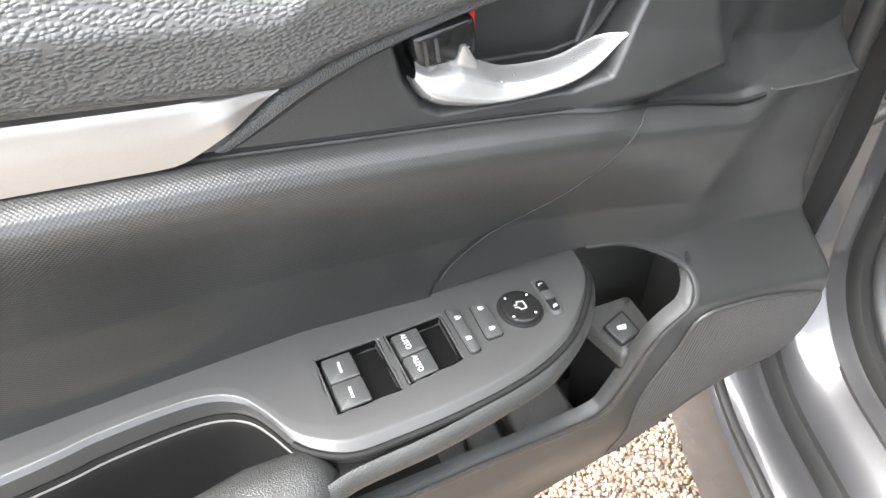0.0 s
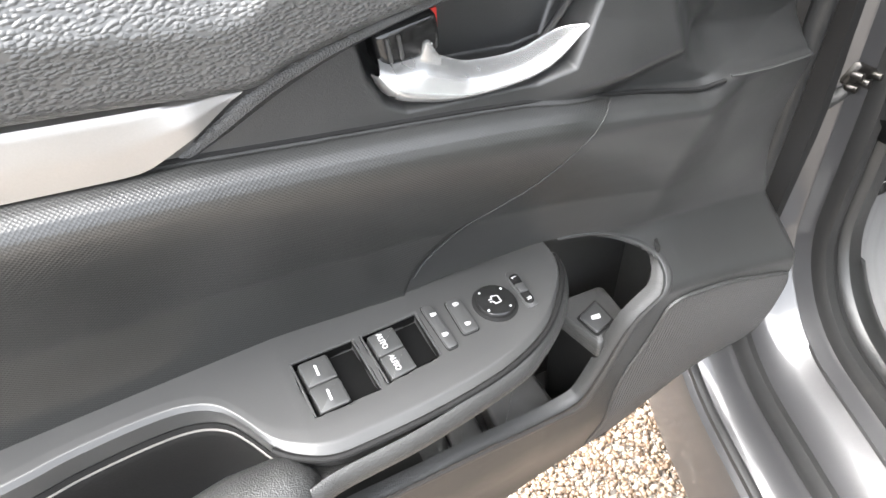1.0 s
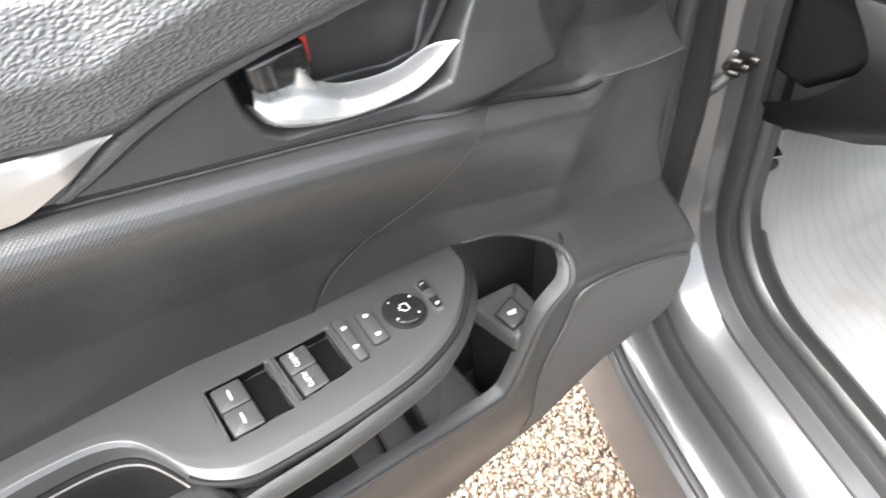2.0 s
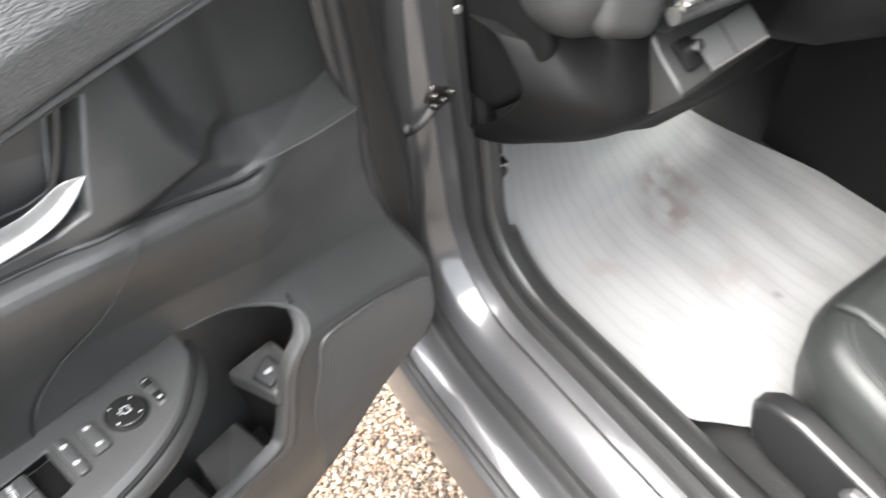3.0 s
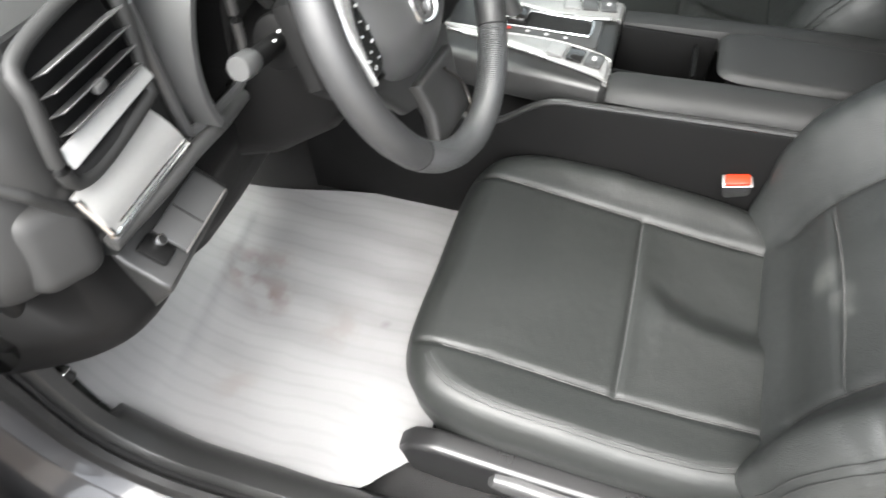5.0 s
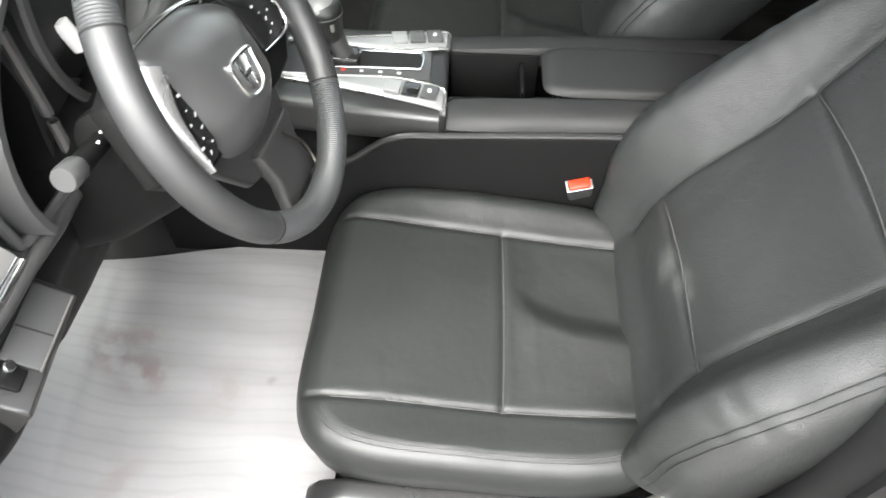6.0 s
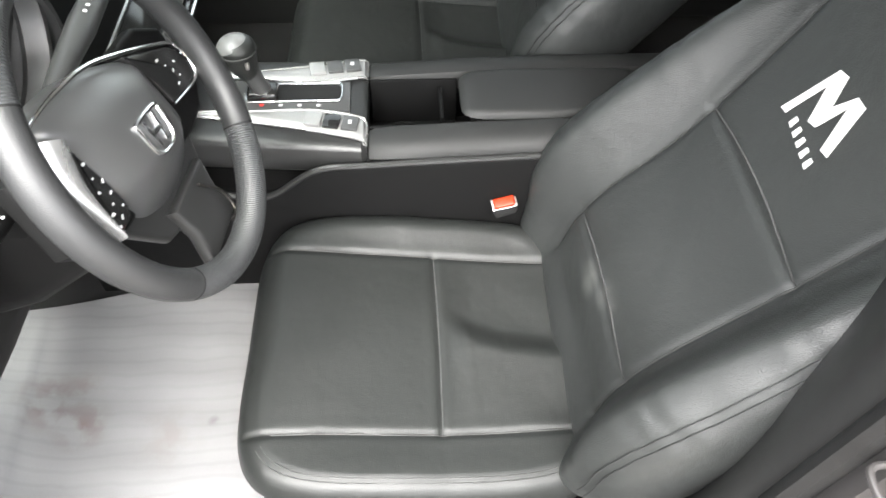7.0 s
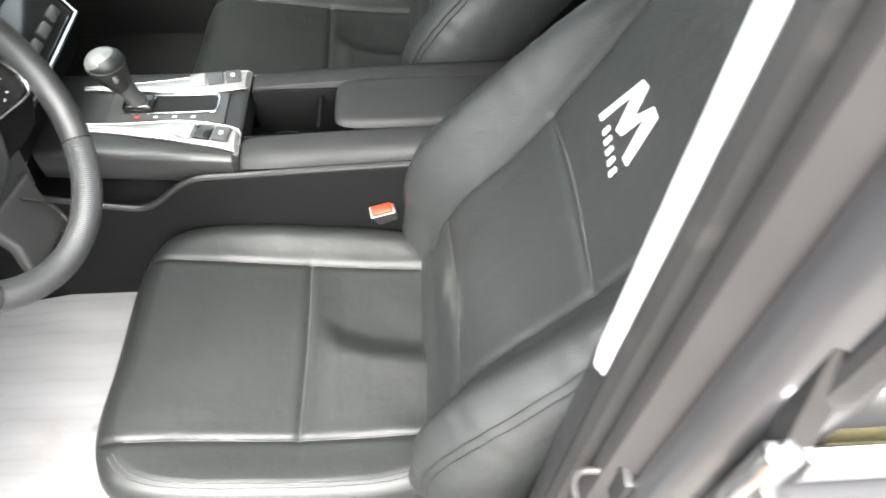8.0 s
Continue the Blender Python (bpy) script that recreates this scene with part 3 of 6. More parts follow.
def lining(u, v):
    """How far the door lining stands out at u, v."""
    u, v = np.asarray(u, float), np.asarray(v, float)
    s = ridge(u) - v
    low = np.interp(u, [0.1, 0.38, 0.57, 0.67, 0.76, 0.95], [-0.012, -0.015, -0.008, 0.0, 0.008, 0.02])
    fade = step(0.215, 0.27, u)
    ahead = step(0.39, 0.25, u)
    top = np.interp(s, SHELF_S, SHELF_W) * (1 - ahead) + np.interp(s, SHELF_S, LIP_W) * ahead
    w = top * (0.25 + 0.75 * fade) + low * step(0.03, 0.15, s)
    shoulder = np.interp(u, [0.05, 0.12, 0.25, 0.36, 0.5, 1.0], [0.645, 0.668, 0.708, 0.733, 0.76, 0.82])
    w = w + 0.044 * step(-0.003, 0.046, shoulder - v)
    w = w - 0.034 * (np.clip(0.27 - u, 0, 0.2) / 0.17) ** 1.3 * step(0.58, 0.80, v)
    w = w - 0.035 * step(0.10, 0.32, shoulder - v) * step(0.30, 0.10, u)
    w = w - 0.02 * step(0.50, 0.36, v)
    cup = inside(CUP, u, v)
    w = w - 0.03 * step(-0.001, 0.008, cup) + 0.013 * step(1.0, 0.90, v) * step(0.880, 0.899, v) * step(0.41, 0.335, u) * step(0.225, 0.285, u)
    dent = inside(DENT, u, v)
    w = w - 0.004 * step(-0.0005, 0.0025, dent) * step(0.26, 0.235, u) - 0.022 * step(-0.002, 0.024, dent)
    edge = np.interp(v, EDGE_V, EDGE_U)
    return w - 0.022 * np.clip((edge + 0.016 - u) / 0.016, 0, 1.2) ** 2


def v_bottom(u):
    return np.interp(u, [0.05, 0.095, 0.111, 0.16, 0.218, 0.325, 0.40, 0.6, 1.05], [0.50, 0.49, 0.468, 0.444, 0.419, 0.372, 0.345, 0.32, 0.32])


def lining_sheet(c0, c1, nu, nv, lift=0.0015, curl=0.004, curl_rows=3, power=1.4):
    """A sheet laid on the lining between two curves of (u, v); its border is turned in."""
    c0, c1 = resample(c0, nu), resample(c1, nu)
    t = 1 - (1 - np.linspace(0, 1, nv)[None, :, None]) ** power
    P = c0[:, None] * (1 - t) + c1[:, None] * t
    w = lining(P[..., 0], P[..., 1]) + lift
    i, j = np.meshgrid(np.arange(nu), np.arange(nv), indexing="ij")
    rim = np.minimum(np.minimum(i, nu - 1 - i), np.minimum(j, nv - 1 - j))
    w = w - curl * (1 - np.clip(rim / curl_rows, 0, 1)) ** 2
    return np.stack([P[..., 0], w, P[..., 1]], -1)


# base lining
uu = np.r_[np.linspace(0, 0.24, 110, False), np.linspace(0.24, 0.45, 190, False), np.linspace(0.45, 1, 90)]
vv = np.r_[np.linspace(0, 0.25, 60, False), np.linspace(0.25, 0.5, 80, False), np.linspace(0.5, 0.68, 130, False), np.linspace(0.68, 0.82, 110, False), np.linspace(0.82, 1, 130)]
U, V = np.meshgrid(uu, vv, indexing="ij")
edge_v = np.interp(0.47 + 0.53 * V, EDGE_V, EDGE_U)
Ug = edge_v + U * (1.0 - edge_v)
Vg = v_bottom(Ug) + V * (1.0 - v_bottom(Ug))
bm = sheet(np.stack([Ug, lining(Ug, Vg), Vg], -1), -0.004)
mids = np.array([f.calc_center_median()[:] for f in bm.faces])
cut = inside(POCKET, mids[:, 0], mids[:, 2]) > 0.0
bmesh.ops.delete(bm, geom=[f for f, c in zip(list(bm.faces), cut) if c], context="FACES")
part("lining", bm, LINING, door, "charcoal moulded door lining")
part("pocket_back", sheet(np.array([[(u, -0.062, v) for v in np.linspace(0.40, 0.80, 10)] for u in np.linspace(0.225, 1.0, 22)]), 0.004), PLASTIC, door, "back of the door pocket")
part("pocket_side", sheet(np.array([[(0.238 + 0.03 * q, -0.066 + 0.07 * q, v) for q in np.linspace(0, 1, 6)] for v in np.linspace(0.42, 0.70, 10)]), 0.003), PLASTIC, door)
# floor coloured near-black for the shade inside the pocket
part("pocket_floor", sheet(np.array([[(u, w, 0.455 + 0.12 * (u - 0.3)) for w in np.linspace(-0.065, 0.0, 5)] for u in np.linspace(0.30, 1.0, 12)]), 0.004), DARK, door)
# dimpled insert, bounded by the ridge, the armrest and the curved seam
seam_line = curve([(0.487, 0.745), (0.484, 0.759), (0.470, 0.783), (0.442, 0.805), (0.404, 0.832), (0.382, 0.860), (0.366, 0.876), (0.3545, 0.8805), (0.3475, 0.8805)], 60)
top_line = np.array([(u, ridge(u) + 0.0002) for u in np.linspace(1.0, 0.3475, 120)])
low_line = np.r_[np.array([(u, 0.745 + 0.08 * (u - 0.49)) for u in np.linspace(1.0, 0.49, 80)]), seam_line]
P = lining_sheet(low_line, top_line, 260, 110, 0.0022, 0.003, 2, 2.6)
insert = part("insert", sheet(P), INSERT, door, "dimpled charcoal vinyl insert")
rise = np.cumsum(np.c_[np.zeros(260), np.linalg.norm(np.diff(P, axis=1), axis=2)], axis=1)
uv = np.stack([P[..., 0], rise - rise[:, -1:]], -1).reshape(-1, 2)
layer = insert.data.uv_layers.new(name="cloth")
for loop in insert.data.loops:
    layer.data[loop.index].uv = uv[loop.vertex_index]
part("seam", tube([(u, float(lining(u, v)) + 0.0022, v) for u, v in seam_line[8:]], 0.0005, 6, up=(0, 1, 0)), PIPING, door)
part("gap_line", tube([(u, 0.0028, float(ridge(u)) + 0.0010) for u in np.linspace(1.0, 0.25, 120)], 0.0016, 6, up=(0, 1, 0)), DARK, door)
# panel line forward of the pull cup
part("panel_gap", tube([(u, float(lining(u, v)) + 0.0006, v) for u, v in curve([(0.24, 0.8530), (0.205, 0.8425), (0.166, 0.8305), (0.115, 0.8150)], 20)], 0.0010, 6, up=(0, 1, 0)), SMOOTH, door)
# upper pad
pad_low = curve([(1.0, 1.045), (0.80, 1.009), (0.656, 0.983), (0.60, 0.973), (0.549, 0.963), (0.531, 0.968), (0.509, 0.972), (0.482, 0.976), (0.451, 0.979), (0.39, 0.986), (0.33, 0.992), (0.25, 0.998), (0.14, 1.0)], 160)
rows = []
for j, t in enumerate(np.linspace(0, 1, 34)):
    d = np.interp(t, [0, 0.08, 0.2, 0.5, 0.8, 1], [0.0, 0.001, 0.007, 0.035, 0.062, 0.075])
    w = np.interp(t, [0, 0.08, 0.2, 0.5, 0.8, 1], [-0.004, 0.010, 0.0155, 0.019, 0.006, -0.03])
    k = np.interp(pad_low[:, 0], [0.14, 0.3, 0.45, 1.0], [0.45, 0.6, 1, 1])
    rows.append(np.c_[pad_low[:, 0], w * k, pad_low[:, 1] + d])
part("upper_pad", sheet(np.array(rows)), PAD, door, "grey pebbled leather-grain upper pad")
# silver trim
tr_top = curve([(1.0, 1.046), (0.80, 1.006), (0.656, 0.980), (0.60, 0.970), (0.5495, 0.960)], 90)
tr_low = curve([(1.0, 1.000), (0.80, 0.963), (0.672, 0.9455), (0.625, 0.9385), (0.606, 0.936), (0.596, 0.937), (0.577, 0.946), (0.5505, 0.959)], 90)
t = np.linspace(0, 1, 16)[None, :, None]
P = tr_low[:, None] * (1 - t) + tr_top[:, None] * t
w = np.interp(t[0, :, 0], [0, 0.05, 0.13, 0.5, 0.86, 0.95, 1], [-0.006, 0.005, 0.0095, 0.0085, 0.0055, 0.004, -0.004])
w = np.broadcast_to(w, P.shape[:2]) * np.clip((P[..., 0] - 0.545) / 0.03, 0.35, 1)
part("trim_strip", sheet(np.stack([P[..., 0], w, P[..., 1]], -1)), SILVER, door, "satin silver trim strip")
# rounded band along the pad and round the pull cup
band_out = curve([(0.597, 0.9335), (0.571, 0.947), (0.549, 0.9585), (0.531, 0.965), (0.509, 0.970), (0.482, 0.974), (0.451, 0.978), (0.39, 0.985), (0.33, 0.991), (0.24, 0.997)], 90)
band_in = curve([(0.5935, 0.931), (0.575, 0.9315), (0.557, 0.938), (0.533, 0.948), (0.51, 0.9565), (0.493, 0.961), (0.469, 0.966), (0.41, 0.973), (0.32, 0.982), (0.24, 0.99)], 90)
t = np.linspace(0, 1, 9)[None, :, None]
P = band_in[:, None] * (1 - t) + band_out[:, None] * t
w = np.broadcast_to(np.interp(np.linspace(0, 1, 9), [0, 0.15, 0.5, 0.85, 1], [-0.010, 0.0, 0.004, 0.003, -0.006]), P.shape[:2])
part("pad_band", sheet(np.stack([P[..., 0], w, P[..., 1]], -1)), GRAIN, door, "smooth charcoal band beside the pad")
cup_lip = curve([(0.452, 0.922), (0.43, 0.920), (0.405, 0.917), (0.388, 0.921), (0.374, 0.935), (0.362, 0.955), (0.350, 0.98)], 60)
part("cup_lip", tube([(u, -0.014, v) for u, v in cup_lip], np.linspace(0.0012, 0.0028, 60), 8, up=(0, 1, 0)), PLASTIC, door)
# release lever
lo = curve([(0.4885, 0.946), (0.487, 0.936), (0.483, 0.926), (0.473, 0.9185), (0.448, 0.9115), (0.404, 0.9085), (0.376, 0.916), (0.363, 0.931)], 60)
hi = curve([(0.4880, 0.9475), (0.475, 0.9435), (0.460, 0.941), (0.449, 0.9355), (0.432, 0.9265), (0.405, 0.923), (0.381, 0.927), (0.3635, 0.9315)], 60)
t = np.linspace(0, 1, 26)[None, :, None]
P = lo[:, None] * (1 - t) + hi[:, None] * t
bulge = soft_interp(np.linspace(0, 1, 26), [0, 0.12, 0.35, 0.7, 1], [-0.012, -0.002, 0.003, -0.003, -0.014])
along = soft_interp(np.linspace(0, 1, 60), [0, 0.1, 0.3, 0.8, 1], [-0.008, 0.001, 0.003, 0.001, -0.008])
broad = np.clip(np.linalg.norm(hi - lo, axis=1) / 0.016, 0.12, 1)[:, None]
part("door_handle", sheet(np.stack([P[..., 0], bulge[None] * broad + along[:, None] * np.where(np.arange(60) > 30, broad[:, 0], 1)[:, None], P[..., 1]], -1)[3:], 0.0008), SATIN, door, "satin silver door release handle")
part("handle_finger", prism([(0.462, 0.938), (0.450, 0.931), (0.4495, 0.936), (0.4555, 0.948), (0.4585, 0.948)], 0.008, 0.002, 2, Matrix(((1, 0, 0, 0), (0, 0, 1, -0.014), (0, 1, 0, 0), (0, 0, 0, 1)))), SATIN, door)
# lock knob in the cup
lock = part("lock_button", block(0.034, 0.02, 0.022, 0.004, 3, pose(0.466, -0.018, 0.949, 0, 4, 0)), GLOSS, door, "glossy black lock button")
part("lock_rib", block(0.002, 0.002, 0.014, 0.0008, 2, pose(0.477, -0.0075, 0.949, 0, 4, 0)), SMOOTH, lock)
part("lock_rib", block(0.002, 0.002, 0.014, 0.0008, 2, pose(0.471, -0.0075, 0.949, 0, 4, 0)), SMOOTH, lock)
part("lock_mark", prism([(-0.003, 0), (0.003, 0), (-0.003, 0.002)], 0.0006, 0, 1, pose(0.457, -0.0078, 0.944, 90, 0, 0)), PRINT, lock)
part("lock_flag", block(0.006, 0.012, 0.016, 0.001, 2, pose(0.4495, -0.022, 0.951)), RED, lock, "red unlocked mark")

# armrest with switches
ARM_U, ARM_V = [0.36, 0.58, 0.75, 1.0], [0.733, 0.776, 0.797, 0.815]


def arm_z(u):
    return np.interp(u, ARM_U, ARM_V)


front = curve([(0.366, -0.012), (0.3685, 0.002), (0.382, 0.022), (0.409, 0.047), (0.448, 0.065), (0.501, 0.076), (0.55, 0.081), (0.572, 0.081), (0.588, 0.074), (0.600, 0.063), (0.612, 0.042), (0.622, 0.029), (0.637, 0.0215), (0.66, 0.020), (0.70, 0.024), (0.76, 0.034), (1.0, 0.06)], 420)
back = np.c_[front[:, 0], np.full(len(front), -0.035)]
RECESS = [[(0.575, 0.016), (0.573, 0.057), (0.531, 0.053), (0.534, 0.012)], [(0.528, 0.0115), (0.5255, 0.051), (0.4865, 0.044), (0.4875, 0.0065)]]
t = np.r_[np.linspace(0, 1, 90), np.ones(6)]
P = back[:, None] * (1 - t[None, :, None]) + front[:, None] * t[None, :, None]
z = arm_z(P[..., 0]) + 0.0
drop = np.r_[np.interp(np.linspace(0, 1, 90), [0, 0.86, 0.95, 1], [0, 0, 0.0006, 0.0035]), [0.005, 0.007, 0.009, 0.012, 0.015, 0.018]]
z = z - drop[None]
for poly in RECESS:
    z = z - 0.013 * step(-0.0004, 0.0014, inside(poly, P[..., 0], P[..., 1]))
arm = part("armrest", sheet(np.stack([P[..., 0], P[..., 1], z], -1)), ARMTOP, door, "satin charcoal armrest switch panel")
rim = curve([(0.358, -0.015), (0.3605, 0.001), (0.374, 0.024), (0.392, 0.043), (0.418, 0.061), (0.445, 0.0735), (0.515, 0.089), (0.572, 0.096), (0.60, 0.102), (0.7, 0.115), (1.0, 0.135)], 160)
rows = []
for d, o in ((0.010, -0.0075), (0.001, -0.0068), (-0.001, -0.0055), (-0.0005, -0.0035), (0.003, -0.0005), (0.008, 0.001), (0.013, 0.0005), (0.0165, -0.004), (0.018, -0.012), (0.018, -0.03)):
    nrm = np.gradient(rim, axis=0)
    nrm = np.c_[-nrm[:, 1], nrm[:, 0]] / np.linalg.norm(nrm, axis=1)[:, None]
    nrm *= np.sign(nrm[:, 1:2] + 1e-9)
    nrm[:20, 1] = abs(nrm[:20, 1])
    p = rim + nrm * o * np.array([[1, 1]])
    rows.append(np.c_[p, arm_z(p[:, 0]) - 0.006 - d])
part("armrest_rim", sheet(np.array(rows)), GRAIN, door, "pebbled charcoal armrest edge")
# pull cup
pull = front[front[:, 0] > 0.598]
pull = resample(pull, 90)
rows = []
for d, o in ((0.018, 0.0005), (0.0225, 0.002), (0.024, 0.003), (0.03, 0.0035), (0.06, 0.006), (0.11, 0.012)):
    rows.append(np.c_[pull[:, 0] + o * 0.5, pull[:, 1] + o, arm_z(pull[:, 0]) - d])
# cup and floor take a near-black colour for the shade in the cavity
part("pull_cup", sheet(np.array(rows)), DARK, door, "pull cup coloured dark for the shade inside")
# silver tube draws the highlight along the plastic lip
part("pull_cup_glint", tube(np.c_[pull[:, 0] + 0.001, pull[:, 1] + 0.002, arm_z(pull[:, 0]) - 0.0228], 0.0009, 6), SILVER, door, "thin silver line standing for the highlight on the cup edge")
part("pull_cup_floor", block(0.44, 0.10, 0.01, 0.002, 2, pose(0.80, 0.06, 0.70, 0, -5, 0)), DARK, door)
grip_path = curve([(0.586, 0.082, 0.755), (0.60, 0.085, 0.762), (0.63, 0.091, 0.765), (0.70, 0.104, 0.772), (0.85, 0.118, 0.785), (1.0, 0.13, 0.795)], 60)
part("grip", tube(grip_path, np.interp(np.linspace(0, 1, 60), [0, 0.03, 0.1, 1], [0.006, 0.02, 0.026, 0.029]), 18, flat=0.85), GRAIN, door, "soft pebbled pull grip")


def on_arm(u, w, lift=0.0, turn=0.0):
    """A frame on the armrest: x to the rear edge, y out of the door, z up."""
    return Matrix.Translation((u, w, float(arm_z(u)) + lift)) @ pose(0, 0, 0, 0, -11.3, turn)


def quad(poly, grow=0.0):
    c = np.mean(poly, axis=0)
    return [tuple((np.array(p) - c) * (1 + grow)) for p in poly], c


def window_switch(poly, texts):
    """Two rocker keys in one recess; the keys fill its rear half."""
    a, b, c, d = (np.array(p) for p in poly)
    for k in range(2):
        p0, p1 = a + (b - a) * (0.04 + 0.47 * k), a + (b - a) * (0.50 + 0.47 * k)
        q0, q1 = d + (c - d) * (0.04 + 0.47 * k), d + (c - d) * (0.50 + 0.47 * k)
        f = 0.50
        key = [p0 + (q0 - p0) * 0.02, p1 + (q1 - p1) * 0.02, p1 + (q1 - p1) * f, p0 + (q0 - p0) * f]
        loc, mid = quad(key)
        ob = part("window_switch", prism(rounded(loc, 0.002), 0.012, 0.0015, 2, on_arm(mid[0], mid[1], -0.0125)), SMOOTH, arm)
        if texts:
            lettering("switch_text", "AUTO", 0.0052, PRINT, ob, on_arm(mid[0], mid[1], 0.0011, 90))
        else:
            part("switch_mark", block(0.0016, 0.008, 0.0005, 0.0002, 1, on_arm(mid[0] - 0.002, mid[1], 0.0000)), PRINT, ob)
    part("switch_frame", tube([(*p, float(arm_z(p[0])) - 0.0002) for p in resample(np.array([c, d, a, b]), 60)], 0.0007, 6), SMOOTH, arm)


# black floor and sides put the recess shade into the colour
for poly in RECESS:
    loc, mid = quad(poly)
    part("switch_well", prism(rounded([(x * 0.985, y * 0.985) for x, y in loc], 0.002), 0.004, 0.0004, 1, on_arm(mid[0], mid[1], -0.0132)), BLACK, arm)
    for k in range(4):
        a, b = np.array(poly[k]), np.array(poly[(k + 1) % 4])
        side = [(*a, -0.0012), (*b, -0.0012), (*b, -0.0125), (*a, -0.0125)]
        c = np.mean(poly, axis=0)
        side = [(*(np.array(q[:2]) + (c - np.array(q[:2])) * 0.035), q[2]) for q in side]
        part("well_side", bm_from([(x, y, float(arm_z(x)) + z) for x, y, z in side], [[0, 1, 2, 3]]), BLACK, arm)
lo_front = front[(front[:, 0] < 0.60) & (front[:, 0] > 0.3655)]
step_out = np.gradient(lo_front, axis=0)
step_out = np.c_[-step_out[:, 1], step_out[:, 0]] / np.linalg.norm(step_out, axis=1)[:, None]
edge = lo_front + step_out * 0.002
part("panel_groove", tube(np.c_[edge, arm_z(edge[:, 0]) - 0.0045], 0.0023, 8), DARK, door, "dark groove round the switch panel")
window_switch(RECESS[0], False)
window_switch(RECESS[1], True)
for name, poly in (("lockout_switch", [(0.483, 0.004), (0.4745, 0.005), (0.473, 0.042), (0.481, 0.043)]), ("lock_switch", [(0.4655, 0.006), (0.4535, 0.006), (0.4535, 0.035), (0.466, 0.036)])):
    loc, mid = quad(poly)
    part("switch_gap", prism(rounded([(x * 1.12, y * 1.05) for x, y in loc], 0.003), 0.0012, 0.0003, 1, on_arm(*mid, -0.0006)), DARK, arm)
    ob = part(name, prism(rounded(loc, 0.003), 0.0028, 0.001, 2, on_arm(*mid, -0.0006)), SMOOTH, arm)
    for dy in (-0.010, 0.008):
        part("switch_mark", block(0.0024, 0.0030, 0.0004, 0.0001, 1, on_arm(mid[0], mid[1] + dy, 0.0022)), PRINT, ob)
        part("switch_mark", tube([on_arm(mid[0], mid[1] + dy, 0.0024) @ Vector((-0.0012 - 0.0016 * math.sin(q), 0.0011 * math.cos(q), 0)) for q in np.linspace(0, math.pi, 9)], 0.0003, 5), PRINT, ob)
part("mirror_dial_gap", disc(0.0165, 0.0016, 0.0005, 40, on_arm(0.4325, 0.0185, -0.0006)), DARK, arm)
dial = part("mirror_dial", disc(0.0145, 0.005, 0.0022, 40, on_arm(0.4325, 0.0185, -0.0004)), GLOSS, arm, "round glossy black mirror dial")
part("dial_mark", tube([on_arm(0.4325, 0.0185, 0.0048) @ Vector((x, y, 0)) for x, y in resample(np.array([(0.0045, -0.001), (0.002, -0.001), (0.0015, -0.0035), (-0.0035, -0.0028), (-0.0035, 0.003), (0.001, 0.0035), (0.002, 0.001), (0.0045, 0.001)]), 40)], 0.0004, 5), PRINT, dial)
for k in range(4):
    part("dial_mark", disc(0.0009, 0.0004, 0, 8, on_arm(0.4325 + 0.0115 * math.cos(k * math.pi / 2 + 0.7), 0.0185 + 0.0115 * math.sin(k * math.pi / 2 + 0.7), 0.0045)), PRINT, dial)
sel = [(0.4135, -0.0035), (0.4025, -0.0045), (0.4035, 0.031), (0.4135, 0.032)]
loc, mid = quad(sel)
part("selector_frame", prism(rounded(loc, 0.005, 6), 0.0016, 0.0007, 2, on_arm(*mid, -0.0004)), SMOOTH, arm)
slot = part("mirror_selector", prism(rounded([(x * 0.72, y * 0.80) for x, y in loc], 0.0035, 6), 0.002, 0.0005, 2, on_arm(*mid, -0.0001)), GLOSS, arm, "glossy black mirror selector")
part("selector_knob", block(0.007, 0.008, 0.003, 0.001, 2, on_arm(mid[0], mid[1], 0.0022)), SMOOTH, slot)
lettering("selector_text", "L", 0.0055, PRINT, slot, on_arm(mid[0], mid[1] - 0.0105, 0.0021, 90))
lettering("selector_text", "R", 0.0055, PRINT, slot, on_arm(mid[0], mid[1] + 0.0105, 0.0021, 90))

rows = []
for f, lift in ((-0.22, -0.0012), (-0.10, 0.0004), (0.02, 0.0012), (0.14, 0.0013), (0.27, 0.0006), (0.38, -0.0012), (0.47, -0.0042), (0.53, -0.008), (0.55, -0.014)):
    p = LIP_OUT * (1 - f) + LIP_IN * f
    rows.append(np.c_[p[:, 0], lining(p[:, 0], p[:, 1]) + lift, p[:, 1]])
part("pocket_lip", sheet(np.array(rows)), GRAIN, door, "pebbled lip of the door pocket")

# boot release on its pod inside the door pocket
pod_top = np.array(rounded([(0.286, -0.036), (0.286, 0.004), (0.326, 0.020), (0.341, -0.040)], 0.006, 5))
mid = pod_top.mean(axis=0)
pod = part("switch_pod", loft([[(*((p - mid) * k + mid), z) for p in pod_top] for k, z in ((1.06, 0.599), (1.04, 0.607), (1.02, 0.611), (0.985, 0.6155), (0.93, 0.617), (0.5, 0.6172))]), GRAIN, door, "pebbled pod inside the pocket")
# lower pod sides are black in place of the pocket's shade
part("pod_base_shade", loft([[(*((p - mid) * k + mid), z) for p in pod_top] for k, z in ((0.9, 0.45), (0.98, 0.56), (1.05, 0.600))]), BLACK, door)
square = np.array([(0.303, -0.0215), (0.3015, 0.0035), (0.3225, 0.0085), (0.3265, -0.0135)])
loc, mid = quad(square)
pm = Matrix.Translation((mid[0], mid[1], 0.6165))
